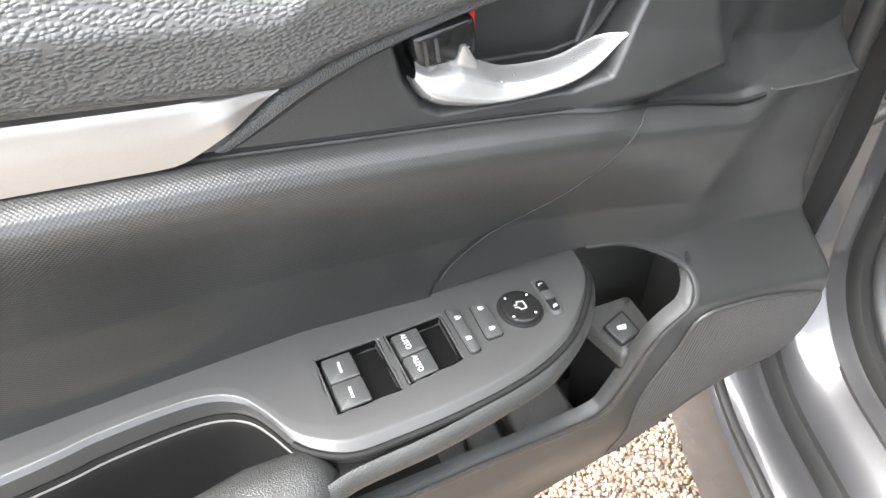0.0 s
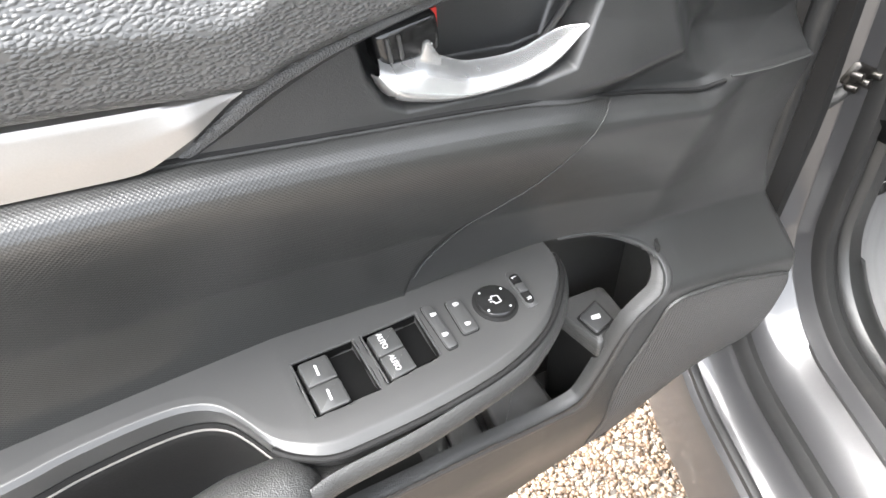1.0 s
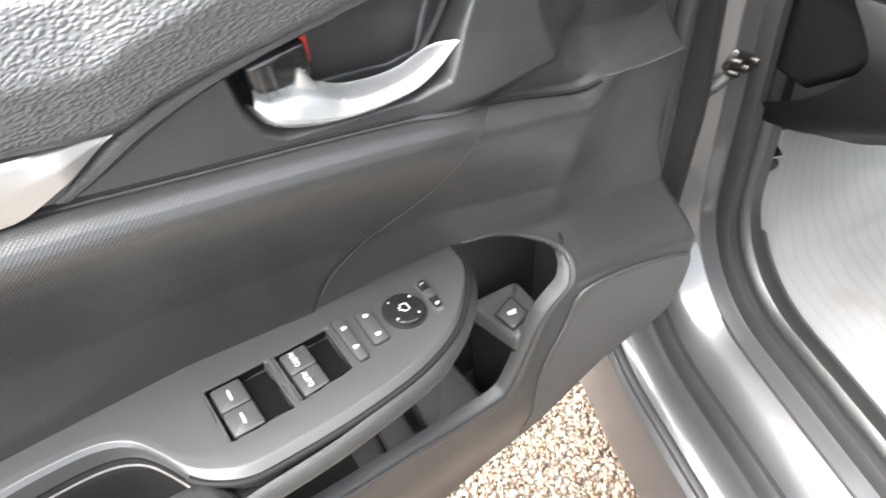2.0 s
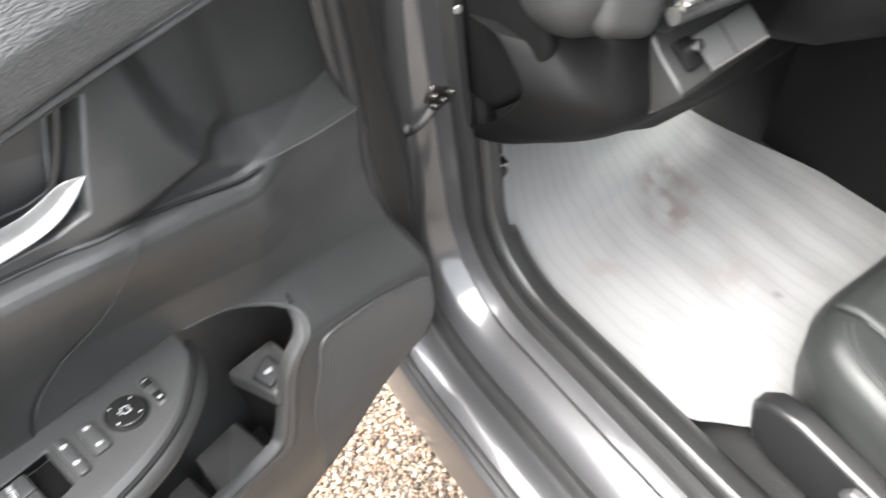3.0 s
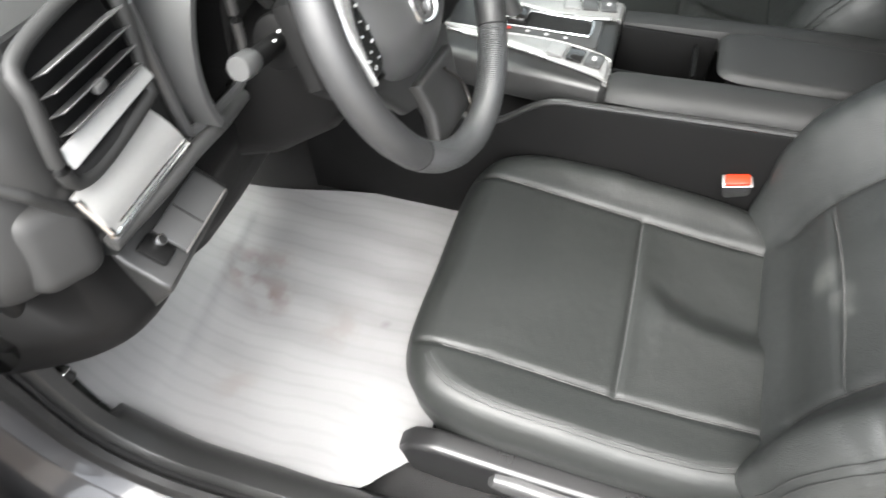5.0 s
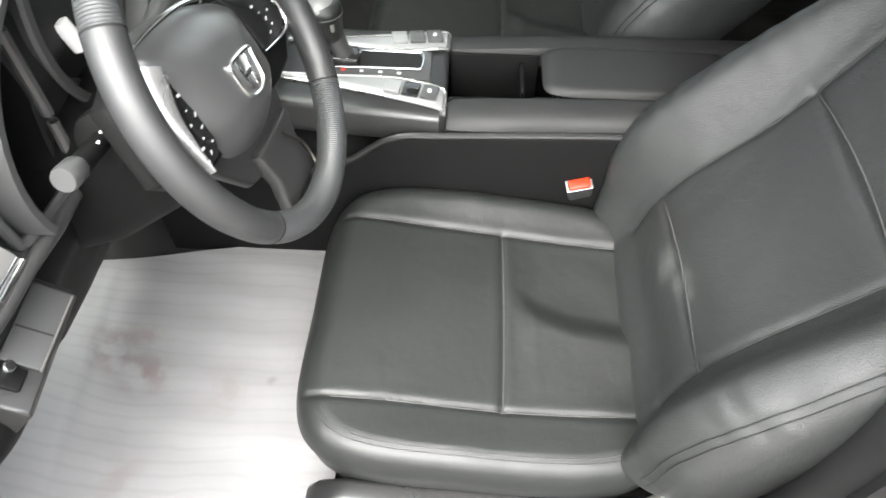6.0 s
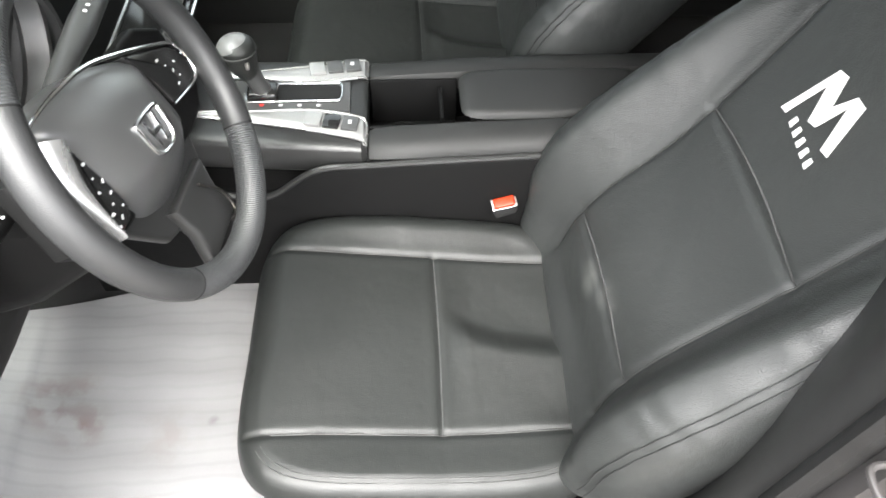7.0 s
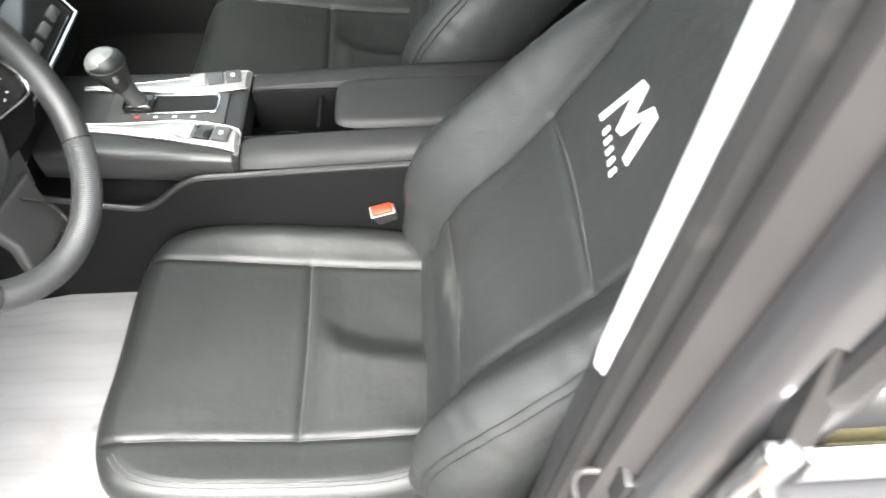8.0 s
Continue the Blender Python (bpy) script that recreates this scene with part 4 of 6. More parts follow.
part("button_gap", prism(rounded([(x * 1.17, y * 1.17) for x, y in loc], 0.003), 0.0012, 0.0004, 1, pm), DARK, pod)
bt = part("boot_button", prism(rounded(loc, 0.003), 0.0038, 0.0015, 3, pm), SMOOTH, pod, "square boot release button")
part("button_mark", prism(rounded([(-0.005, -0.002), (0.004, -0.003), (0.005, 0.001), (-0.003, 0.003)], 0.001), 0.0004, 0, 1, pm @ pose(0, 0, 0.0037)), PRINT, bt)
for poly, z in (([(0.352, -0.06), (0.350, 0.01), (0.418, 0.012), (0.412, -0.06)], 0.505), ([(0.425, -0.06), (0.424, 0.01), (0.462, 0.01), (0.455, -0.06)], 0.487), ([(0.455, -0.06), (0.466, 0.012), (0.62, 0.012), (0.62, -0.06)], 0.478)):
    loc, mid = quad(poly)
    part("pocket_step", prism(rounded(loc, 0.008, 5), z - 0.455, 0.006, 3, Matrix.Translation((mid[0], mid[1] - 0.004, 0.455))), GRAIN, door)
# speaker grille with upright ribs
sp_l = curve([(0.308, 0.392), (0.306, 0.47), (0.302, 0.544), (0.277, 0.614), (0.268, 0.645), (0.256, 0.652), (0.239, 0.650)], 60)
sp_r = curve([(0.239, 0.650), (0.2, 0.640), (0.155, 0.622), (0.123, 0.608), (0.1165, 0.598), (0.114, 0.575), (0.114, 0.54), (0.117, 0.505), (0.126, 0.478), (0.16, 0.455), (0.24, 0.420), (0.308, 0.391)], 80)
GRILLE = [tuple(p) for p in np.r_[sp_l, sp_r[1:-1]]]
U, V = np.meshgrid(np.linspace(0.098, 0.315, 520), np.linspace(0.384, 0.656, 110), indexing="ij")
w = lining(U, V) + 0.0003 + 0.0019 * np.abs(np.sin((U + 0.12 * V) * math.pi / 0.0036)) ** 0.7
bm = sheet(np.stack([U, w, V], -1))
mids = np.array([f.calc_center_median()[:] for f in bm.faces])
cut = inside(GRILLE, mids[:, 0], mids[:, 2]) < 0
bmesh.ops.delete(bm, geom=[f for f, c in zip(list(bm.faces), cut) if c], context="FACES")
part("speaker_grille", bm, MESH, door, "fine-ribbed charcoal speaker grille")
edge_line = np.r_[sp_l, sp_r[1:]]
part("grille_edge", tube([(u, float(lining(u, v)) + 0.0008, v) for u, v in edge_line[:96]], np.r_[np.linspace(0.0012, 0.0026, 60), np.linspace(0.0026, 0.0014, 36)], 8, up=(0, 1, 0)), GRAIN, door)
part("grille_groove", tube([(u, float(lining(u, v)) + 0.0006, v) for u, v in edge_line[95:]], 0.0018, 8, up=(0, 1, 0)), DARK, door)
# painted outer shell; its edge is coloured dark for the shaded hinge gap
part("shell", prism([(0.105, 0.52), (0.13, 0.48), (0.218, 0.445), (0.325, 0.40), (0.40, 0.372), (0.6, 0.345), (1.085, 0.345), (1.085, 1.03), (0.16, 1.02)], 0.05, 0.01, 3, Matrix(((1, 0, 0, 0), (0, 0, 1, -0.115), (0, 1, 0, 0), (0, 0, 0, 1)))), PAINT, door, "grey painted door shell")
part("shell_edge", sheet(np.array([[(0.075 + 0.02 * step(0.7, 0.9, v), y, v) for y in np.linspace(-0.03, -0.11, 6)] for v in np.linspace(0.30, 1.0, 20)]), 0.01), DARK, door)
part("shell_seal", tube([(0.115 + 0.03 * max(0, v - 0.6), -0.035, v) for v in np.linspace(0.36, 1.0, 20)], 0.009, 10), RUBBER, door)

# ---- seats ----
def squircle(n, p=5.0):
    """A grid over [-1, 1] squared whose border lies on a superellipse; also the ring number."""
    a, b = np.meshgrid(np.linspace(-1, 1, n), np.linspace(-1, 1, n), indexing="ij")
    ring = np.maximum(abs(a), abs(b))
    k = np.where(ring > 0, ring / ((abs(a) ** p + abs(b) ** p) ** (1 / p) + 1e-12), 1)
    return a * k, b * k, ring


def cushion_top(X, Y):
    """Height of the seat cushion; X from the middle line, Y forward."""
    ax = abs(X)
    z = np.interp(Y, [-0.30, -0.2, -0.1, 0.0, 0.1, 0.18, 0.24, 0.30], [0.487, 0.487, 0.491, 0.499, 0.514, 0.526, 0.532, 0.53])
    z = z + (0.012 + 0.016 * step(-0.1, 0.2, X)) * step(0.145, 0.225, ax) * np.interp(Y, [-0.25, 0.05, 0.26], [0.8, 1.0, 0.25])
    z = z - 0.012 * (1 - (X / 0.16) ** 2).clip(0, 1) * step(0.02, -0.06, Y)
    fold = np.interp(Y, [-0.22, -0.10, -0.055, 0.0], [-0.017, -0.002, 0.016, 0.046])
    z = z + 0.019 * step(-0.026, 0.030, fold - X) * step(-0.002, -0.05, Y) * np.interp(X, [-0.155, -0.02], [0, 1])
    for line in ([(-0.158, 0.27), (-0.156, 0.2), (-0.155, 0.0), (-0.147, -0.26)], [(0.158, 0.27), (0.156, 0.2), (0.155, 0.0), (0.147, -0.26)], [(-0.155, 0.002), (0.0, 0.0), (0.155, 0.002)]):
        d = near(line, X, Y)
        z = z - 0.0034 * np.exp(-(d / 0.0048) ** 2) + 0.0003 * np.exp(-((d - 0.013) / 0.008) ** 2)
    # slack in the cover behind the cross seam
    z = z + 0.0009 * np.sin(52 * X + 24 * Y + 3 * np.sin(23 * Y)) * step(-0.02, -0.2, Y)
    return z


def back_front(X, S):
    """How far the backrest stands forward of its plane; S up along it."""
    ax = abs(X)
    seam = soft_interp(S, [0, 0.15, 0.3, 0.5, 0.7], [0.15, 0.145, 0.14, 0.15, 0.17])
    w = 0.066 * step(0, 0.08, ax - seam) * soft_interp(S, [0, 0.1, 0.3, 0.5, 0.7], [0.75, 1.0, 1.0, 0.55, 0.2])
    w = w + 0.022 * np.exp(-((S - 0.16) / 0.12) ** 2) - 0.012 * np.exp(-((S - 0.03) / 0.05) ** 2)
    for side in (-1, 1):
        line = [(side * soft_interp(q, [0, 0.15, 0.3, 0.5, 0.7], [0.15, 0.145, 0.14, 0.15, 0.17]), q) for q in (0.04, 0.15, 0.3, 0.5, 0.68)]
        w = w - 0.004 * np.exp(-(near(line, X, S) / 0.006) ** 2)
    for q in (0.128, 0.372):
        w = w - 0.003 * np.exp(-(near([(-0.145, q), (0.145, q)], X, S) / 0.006) ** 2)
    # creases of the slack cover on the side bolster
    side_ = step(0.17, 0.25, ax)
    w = w + side_ * 0.0006 * np.sin(120 * S - 40 * ax + 2 * np.sin(31 * S))
    return w


BACK_S, BACK_W = [-0.06, 0.0, 0.12, 0.25, 0.42, 0.56, 0.7], [0.268, 0.276, 0.286, 0.285, 0.268, 0.23, 0.175]


def rim_drop(edge, R=0.06):
    return np.where(edge < R, 1.15 * (R - np.sqrt(np.clip(R * R - (R - edge) ** 2, 0, None))), 0)


BACK_LEAN = radians(30)
BACK_FOOT = Vector((0, -0.178, 0.50))
UP_BACK = Vector((0, -math.sin(BACK_LEAN), math.cos(BACK_LEAN)))
OUT_BACK = Vector((0, math.cos(BACK_LEAN), math.sin(BACK_LEAN)))


def on_back(x, s, lift=0.0):
    w = float(back_front(np.array([x]), np.array([s]))[0]) + lift
    return BACK_FOOT + UP_BACK * s + OUT_BACK * w + Vector((x, 0, 0))


def worn(base, spots, color):
    """A copy of a material with pale scuffs at the given places."""
    m = base.copy()
    t = m.node_tree
    b = t.nodes["Principled BSDF"]
    out = b.inputs["Base Color"].links[0].from_socket
    co = t.nodes.new("ShaderNodeTexCoord").outputs["Object"]
    grit = t.nodes.new("ShaderNodeTexNoise")
    grit.inputs["Scale"].default_value, grit.inputs["Detail"].default_value = 160, 5
    t.links.new(co, grit.inputs["Vector"])
    for place, r in spots:
        d, mr, mu, mm = (t.nodes.new(k) for k in ("ShaderNodeVectorMath", "ShaderNodeMapRange", "ShaderNodeMath", "ShaderNodeMix"))
        d.operation, mu.operation, mm.data_type = "DISTANCE", "MULTIPLY", "RGBA"
        d.inputs[1].default_value = place
        mr.inputs["From Min"].default_value, mr.inputs["From Max"].default_value = r, 0.0
        mm.inputs["B"].default_value = (*color, 1)
        t.links.new(co, d.inputs[0])
        t.links.new(d.outputs["Value"], mr.inputs["Value"])
        t.links.new(mr.outputs[0], mu.inputs[0])
        t.links.new(grit.outputs["Fac"], mu.inputs[1])
        t.links.new(out, mm.inputs["A"])
        t.links.new(mu.outputs[0], mm.inputs["Factor"])
        out = mm.outputs["Result"]
    t.links.new(out, b.inputs["Base Color"])
    return m


def make_seat(name, label, back=SUEDE):
    seat = thing(name, label, "car seat")
    # cushion
    n = 150
    a, b, ring = squircle(n)
    half = 0.245
    X, Y = a * half * np.where(b < 0, 1 - 0.06 * b * b, 1), 0.02 + b * 0.27
    edge = (1 - ring) * 0.25
    R = 0.05 - 0.018 * step(0.0, -0.15, X)
    round_off = lambda e, r: np.where(e < r, r - np.sqrt(np.clip(r * r - (r - e) ** 2, 0, None)), 0)
    Z = cushion_top(X, Y) - round_off(edge, R)
    for f in (0.925, 0.900):
        Z = Z - 0.0012 * np.exp(-((ring - f) / 0.010) ** 2) * step(0.05, -0.05, X)
    P = np.stack([X, Y, Z], -1)
    ids = np.arange(n * n).reshape(n, n)
    verts = P.reshape(-1, 3).tolist()
    faces = np.stack([ids[:-1, :-1], ids[1:, :-1], ids[1:, 1:], ids[:-1, 1:]], -1).reshape(-1, 4).tolist()
    rim = list(ids[:, 0]) + list(ids[-1, 1:]) + list(ids[-2::-1, -1]) + list(ids[0, -2:0:-1])
    last = [int(i) for i in rim]
    for d, s in ((0.012, 1.012), (0.035, 1.0), (0.075, 0.985), (0.12, 0.95), (0.14, 0.90)):
        cur = []
        for i in rim:
            x, y, z = verts[int(i)]
            verts.append((x * s, 0.02 + (y - 0.02) * s, z - d))
            cur.append(len(verts) - 1)
        for k in range(len(rim)):
            q = (k + 1) % len(rim)
            faces.append([last[k], last[q], cur[q], cur[k]])
        last = cur
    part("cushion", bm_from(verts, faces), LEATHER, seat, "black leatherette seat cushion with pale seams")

    def seam(line, lift=-0.0012, r=0.001, name="seam"):
        p = curve(line, 50)
        z = cushion_top(p[:, 0], p[:, 1])
        part(name, tube(np.c_[p, z + 0.0015 + lift], r, 6), PIPING, seat)

    for s in (-1, 1):
        seam([(s * 0.158, 0.235), (s * 0.156, 0.15), (s * 0.155, 0.0), (s * 0.147, -0.2)])
    seam([(-0.155, 0.002), (0.0, 0.0), (0.155, 0.002)])
    # double stitching round the side of the cushion
    for f in (0.925, 0.900):
        line = []
        for q in np.linspace(-0.93, 0.93, 110):
            b_ = -q
            a_ = -(max(0.0, 1 - abs(b_) ** 5)) ** 0.2
            x = a_ * f * half * (1 - 0.06 * (b_ * f) ** 2 if b_ < 0 else 1)
            y = 0.02 + b_ * f * 0.27
            r = 0.05 - 0.018 * float(step(0.0, -0.15, x))
            line.append((x, y, float(cushion_top(np.array([x]), np.array([y]))[0] - round_off(np.array([(1 - f) * 0.25]), r)[0]) + 0.0002))
        part("stitching", tube(line, 0.0009, 5), PIPING, seat)
    # backrest
    n = 150
    a, b, ring = squircle(n, 6)
    S = 0.32 + b * 0.38
    wide = soft_interp(S, BACK_S, BACK_W)
    X = a * wide
    edge = (1 - ring) * 0.26
    Wd = back_front(X, S) - rim_drop(edge)
    for at in (0.058, 0.084):
        Wd = Wd - 0.0016 * np.exp(-((1 - abs(X) / wide - at) / 0.011) ** 2) * step(-0.05, 0.04, S)
    base, up, out = np.array(BACK_FOOT), np.array(UP_BACK), np.array(OUT_BACK)
    P = base + S[..., None] * up + Wd[..., None] * out
    P[..., 0] += X
    verts = P.reshape(-1, 3).tolist()
    faces = np.stack([ids[:-1, :-1], ids[1:, :-1], ids[1:, 1:], ids[:-1, 1:]], -1).reshape(-1, 4).tolist()
    last = [int(i) for i in rim]
    for d, s in ((0.02, 1.0), (0.05, 0.985), (0.09, 0.96), (0.11, 0.9), (0.115, 0.0)):
        cur = []
        for i in rim:
            v = np.array(verts[int(i)])
            mid = base + 0.35 * up
            v = mid + (v - mid) * s - out * d if s else mid - out * d
            verts.append(v.tolist())
            cur.append(len(verts) - 1)
        for k in range(len(rim)):
            q = (k + 1) % len(rim)
            faces.append([last[k], last[q], cur[q], cur[k]])
        last = cur
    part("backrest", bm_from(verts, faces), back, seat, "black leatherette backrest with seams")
    for s in (-1, 1):
        q = np.linspace(0.05, 0.66, 60)
        xs = s * soft_interp(q, [0, 0.15, 0.3, 0.5, 0.7], [0.15, 0.145, 0.14, 0.15, 0.17])
        part("seam", tube([on_back(x, v, 0.001) for x, v in zip(xs, q)], 0.0013, 6, up=(0, 1, 0)), PIPING, seat)
    for q in (0.128, 0.372):
        part("seam", tube([on_back(x, q + 0.012 * (1 - (x / 0.145) ** 2), 0.001) for x in np.linspace(-0.143, 0.143, 30)], 0.0013, 6, up=(0, 1, 0)), PIPING, seat)
    for at in (0.058, 0.084):
        line = []
        for v in np.linspace(0.03, 0.60, 90):
            x = -float(soft_interp(v, BACK_S, BACK_W)) * (1 - at)
            line.append(on_back(x, v, 0.0008 - float(rim_drop(at * 0.26))))
        part("stitching", tube(line, 0.0012, 5, up=(0, 1, 0)), PIPING, seat)
    # base and runners
    part("seat_base", block(0.40, 0.46, 0.09, 0.02, 3, pose(0, 0.0, 0.39)), DARK, seat)
    for s in (-1, 1):
        part("runner", block(0.035, 0.56, 0.03, 0.005, 2, pose(s * 0.19, 0.0, 0.325)), DARK, seat)
        part("runner_foot", block(0.05, 0.05, 0.03, 0.006, 2, pose(s * 0.19, 0.25, 0.318)), DARK, seat)
    return seat


seat = make_seat("driver_seat", "black leatherette driver seat with white embroidered mark on backrest", worn(SUEDE, [((0.033, -0.220, 0.610), 0.030), ((0.020, -0.214, 0.600), 0.024), ((-0.014, -0.227, 0.627), 0.026), ((-0.04, -0.231, 0.634), 0.014)], (0.075, 0.078, 0.074)))
seat.matrix_world = pose(-0.36, 0, 0)
# side shield with height lever
shield_poly = [(0.258, 0.375), (0.268, 0.415), (0.25, 0.440), (0.21, 0.449), (0.10, 0.437), (-0.10, 0.42), (-0.24, 0.415), (-0.27, 0.40), (-0.25, 0.345), (0.0, 0.335), (0.2, 0.34), (0.25, 0.355)]
shield = part("side_shield", prism(shield_poly, 0.035, 0.009, 4, Matrix(((0, 0, 1, -0.272), (1, 0, 0, 0), (0, 1, 0, 0), (0, 0, 0, 1)))), SHIELD, seat, "dark grey plastic side shield")
lever_poly = [(0.13, 0.430), (0.138, 0.412), (0.12, 0.400), (-0.06, 0.378), (-0.075, 0.387), (-0.07, 0.405), (-0.02, 0.413), (0.10, 0.434)]
part("height_lever", prism(lever_poly, 0.022, 0.008, 4, Matrix(((0, 0, 1, -0.286), (1, 0, 0, 0), (0, 1, 0, 0), (0, 0, 0, 1)))), SMOOTH, shield, "grey seat height lever")
part("recliner", block(0.03, 0.09, 0.05, 0.01, 3, pose(-0.255, -0.235, 0.43, 25, 0, 0)), SILVER, seat, "bare metal recliner bracket")


def back_matrix(x, s, lift, turn=0.0):
    """A frame on the backrest: x across, y up along it, z out of it."""
    o = on_back(x, s, lift)
    m = Matrix(((1, 0, 0, o.x), (0, UP_BACK.y, OUT_BACK.y, o.y), (0, UP_BACK.z, OUT_BACK.z, o.z), (0, 0, 0, 1)))
    return m @ pose(0, 0, 0, 0, 0, turn)


zig = [(0.066, 0.447), (0.055, 0.448), (0.050, 0.479), (0.046, 0.500), (0.023, 0.464), (0.010, 0.468), (0.003, 0.505), (-0.020, 0.461), (-0.033, 0.463), (-0.011, 0.519), (0.006, 0.519), (0.018, 0.492), (0.037, 0.522), (0.052, 0.519)]
part("embroidered_mark", prism([(x - 0.017, y - 0.485) for x, y in zig], 0.0022, 0.0006, 1, back_matrix(0.017, 0.485, 0.0008)), WHITE, seat, "white embroidered zigzag mark")
for k in range(5):
    part("embroidered_bar", prism([(-0.0038, -0.006), (0.0038, -0.005), (0.003, 0.006), (-0.003, 0.0055)], 0.002, 0.0006, 1, back_matrix(0.036 - 0.015 * k, 0.451 - 0.002 * k, 0.0008)), WHITE, seat, "white embroidered bar")

other = make_seat("passenger_seat", "black leatherette passenger seat beyond the console")
other.matrix_world = pose(0.40, 0.0, 0.0)
# belt buckle
buckle = thing("seat_belt_buckle", "black seat belt buckle with orange release button", "belt buckle", pose(-0.122, -0.125, 0.525, -14, -22, 10))
part("housing", block(0.022, 0.042, 0.075, 0.006, 3, pose(0, 0, -0.005)), GRAIN, buckle)
part("release_button", block(0.018, 0.036, 0.012, 0.003, 3, pose(-0.001, 0, 0.034)), ORANGE, buckle, "bright orange release button")
part("rim", block(0.0225, 0.043, 0.004, 0.0015, 2, pose(0, 0, 0.0305)), SILVER, buckle)

# ---- floor mat ----
def mat_material():
    m = material("pale_mat", (0.172, 0.172, 0.173), 0.85, bump="noise", scale=900, depth=0.3, spread=0.06, stain=9)
    t = m.node_tree
    b = t.nodes["Principled BSDF"]
    src = b.inputs["Base Color"].links[0].from_socket
    co = t.nodes.new("ShaderNodeTexCoord").outputs["Object"]
    wave = t.nodes.new("ShaderNodeTexWave")
    wave.bands_direction = "X"
    wave.inputs["Scale"].default_value, wave.inputs["Distortion"].default_value, wave.inputs["Detail"].default_value = 13.0, 7.0, 4
    wave.inputs["Detail Scale"].default_value = 0.35
    t.links.new(co, wave.inputs["Vector"])
    wr = t.nodes.new("ShaderNodeMapRange")
    wr.inputs["From Min"].default_value, wr.inputs["From Max"].default_value, wr.inputs["To Min"].default_value = 0.0, 0.35, 0.5
    wr.inputs["To Max"].default_value = 0.0
    t.links.new(wave.outputs["Fac"], wr.inputs["Value"])
    mx = t.nodes.new("ShaderNodeMix")
    mx.data_type = "RGBA"
    mx.inputs["B"].default_value = (0.142, 0.142, 0.144, 1)
    t.links.new(src, mx.inputs["A"])
    t.links.new(wr.outputs[0], mx.inputs["Factor"])
    out = mx.outputs["Result"]
    noise_tex = t.nodes.new("ShaderNodeTexNoise")
    noise_tex.inputs["Scale"].default_value, noise_tex.inputs["Detail"].default_value = 26, 6
    t.links.new(co, noise_tex.inputs["Vector"])
    for (x, y), r, c in (((-0.362, 0.650), 0.064, (0.085, 0.067, 0.059)), ((-0.404, 0.584), 0.054, (0.095, 0.077, 0.07)), ((-0.33, 0.60), 0.05, (0.13, 0.117, 0.111)), ((-0.605, 0.572), 0.018, (0.04, 0.036, 0.033)), ((-0.58, 0.56), 0.05, (0.14, 0.13, 0.124)), ((-0.43, 0.44), 0.07, (0.14, 0.132, 0.128)), ((-0.505, 0.589), 0.009, (0.025, 0.025, 0.025)), ((-0.407, 0.372), 0.013, (0.07, 0.07, 0.07))):
        d = t.nodes.new("ShaderNodeVectorMath")
        d.operation = "DISTANCE"
        d.inputs[1].default_value = (x, y, 0.335)
        t.links.new(co, d.inputs[0])
        mr = t.nodes.new("ShaderNodeMapRange")
        mr.inputs["From Min"].default_value, mr.inputs["From Max"].default_value = r, 0.0
        t.links.new(d.outputs["Value"], mr.inputs["Value"])
        mu = t.nodes.new("ShaderNodeMath")
        mu.operation = "MULTIPLY"
        t.links.new(mr.outputs[0], mu.inputs[0])
        cut = t.nodes.new("ShaderNodeMapRange")
        cut.inputs["From Min"].default_value, cut.inputs["From Max"].default_value = 0.38, 0.56
        t.links.new(noise_tex.outputs["Fac"], cut.inputs["Value"])
        t.links.new(cut.outputs[0], mu.inputs[1])
        mm = t.nodes.new("ShaderNodeMix")
        mm.data_type = "RGBA"
        mm.inputs["B"].default_value = (*c, 1)
        t.links.new(out, mm.inputs["A"])
        t.links.new(mu.outputs[0], mm.inputs["Factor"])
        out = mm.outputs["Result"]
    t.links.new(out, b.inputs["Base Color"])
    return m


left = curve([(-0.684, 0.300, 0.372), (-0.694, 0.36, 0.385), (-0.70, 0.45, 0.374), (-0.703, 0.56, 0.374), (-0.701, 0.625, 0.388), (-0.70, 0.657, 0.43), (-0.70, 0.672, 0.50), (-0.70, 0.675, 0.55), (-0.70, 0.678, 0.60)], 70)
right = curve([(-0.095, 0.285, 0.333), (-0.10, 0.35, 0.333), (-0.13, 0.50, 0.333), (-0.175, 0.74, 0.335), (-0.18, 0.82, 0.36), (-0.18, 0.95, 0.42)], 70)
t = np.linspace(0, 1, 60)[None, :, None]
P = left[:, None] * (1 - t) + right[:, None] * t
hug = (1 - np.linspace(0, 1, 60)[None]) ** np.interp(np.linspace(0, 1, 70), [0, 0.45, 0.62, 1], [4.5, 4.0, 1.0, 0.8])[:, None]
P[..., 1] += (right[:, None, 1] - left[:, None, 1]) * ((1 - hug) - np.linspace(0, 1, 60)[None]) * 0.9
P[..., 2] = right[:, None, 2] * (1 - hug) + left[:, None, 2] * hug + 0.0012 * np.sin(P[..., 0] * 75 + 2.5 * np.sin(P[..., 1] * 6)) * (1 - hug) + 0.006 * np.sin(P[..., 0] * 9) * step(0.33, 0.29, P[..., 1])
rear_end = step(0.37, 0.285, P[..., 1])
P[..., 1] += rear_end * (0.018 * np.exp(-((P[..., 0] + 0.692) / 0.010) ** 2) - 0.050 * step(-0.685, -0.60, P[..., 0]))
tagged(part("floor_mat", sheet(P, 0.003), mat_material()), "soiled pale grey floor mat in the driver footwell", "floor mat")

# ---- dashboard ----
dash = thing("dashboard", "black dashboard with silver trim and side vent", "dashboard")


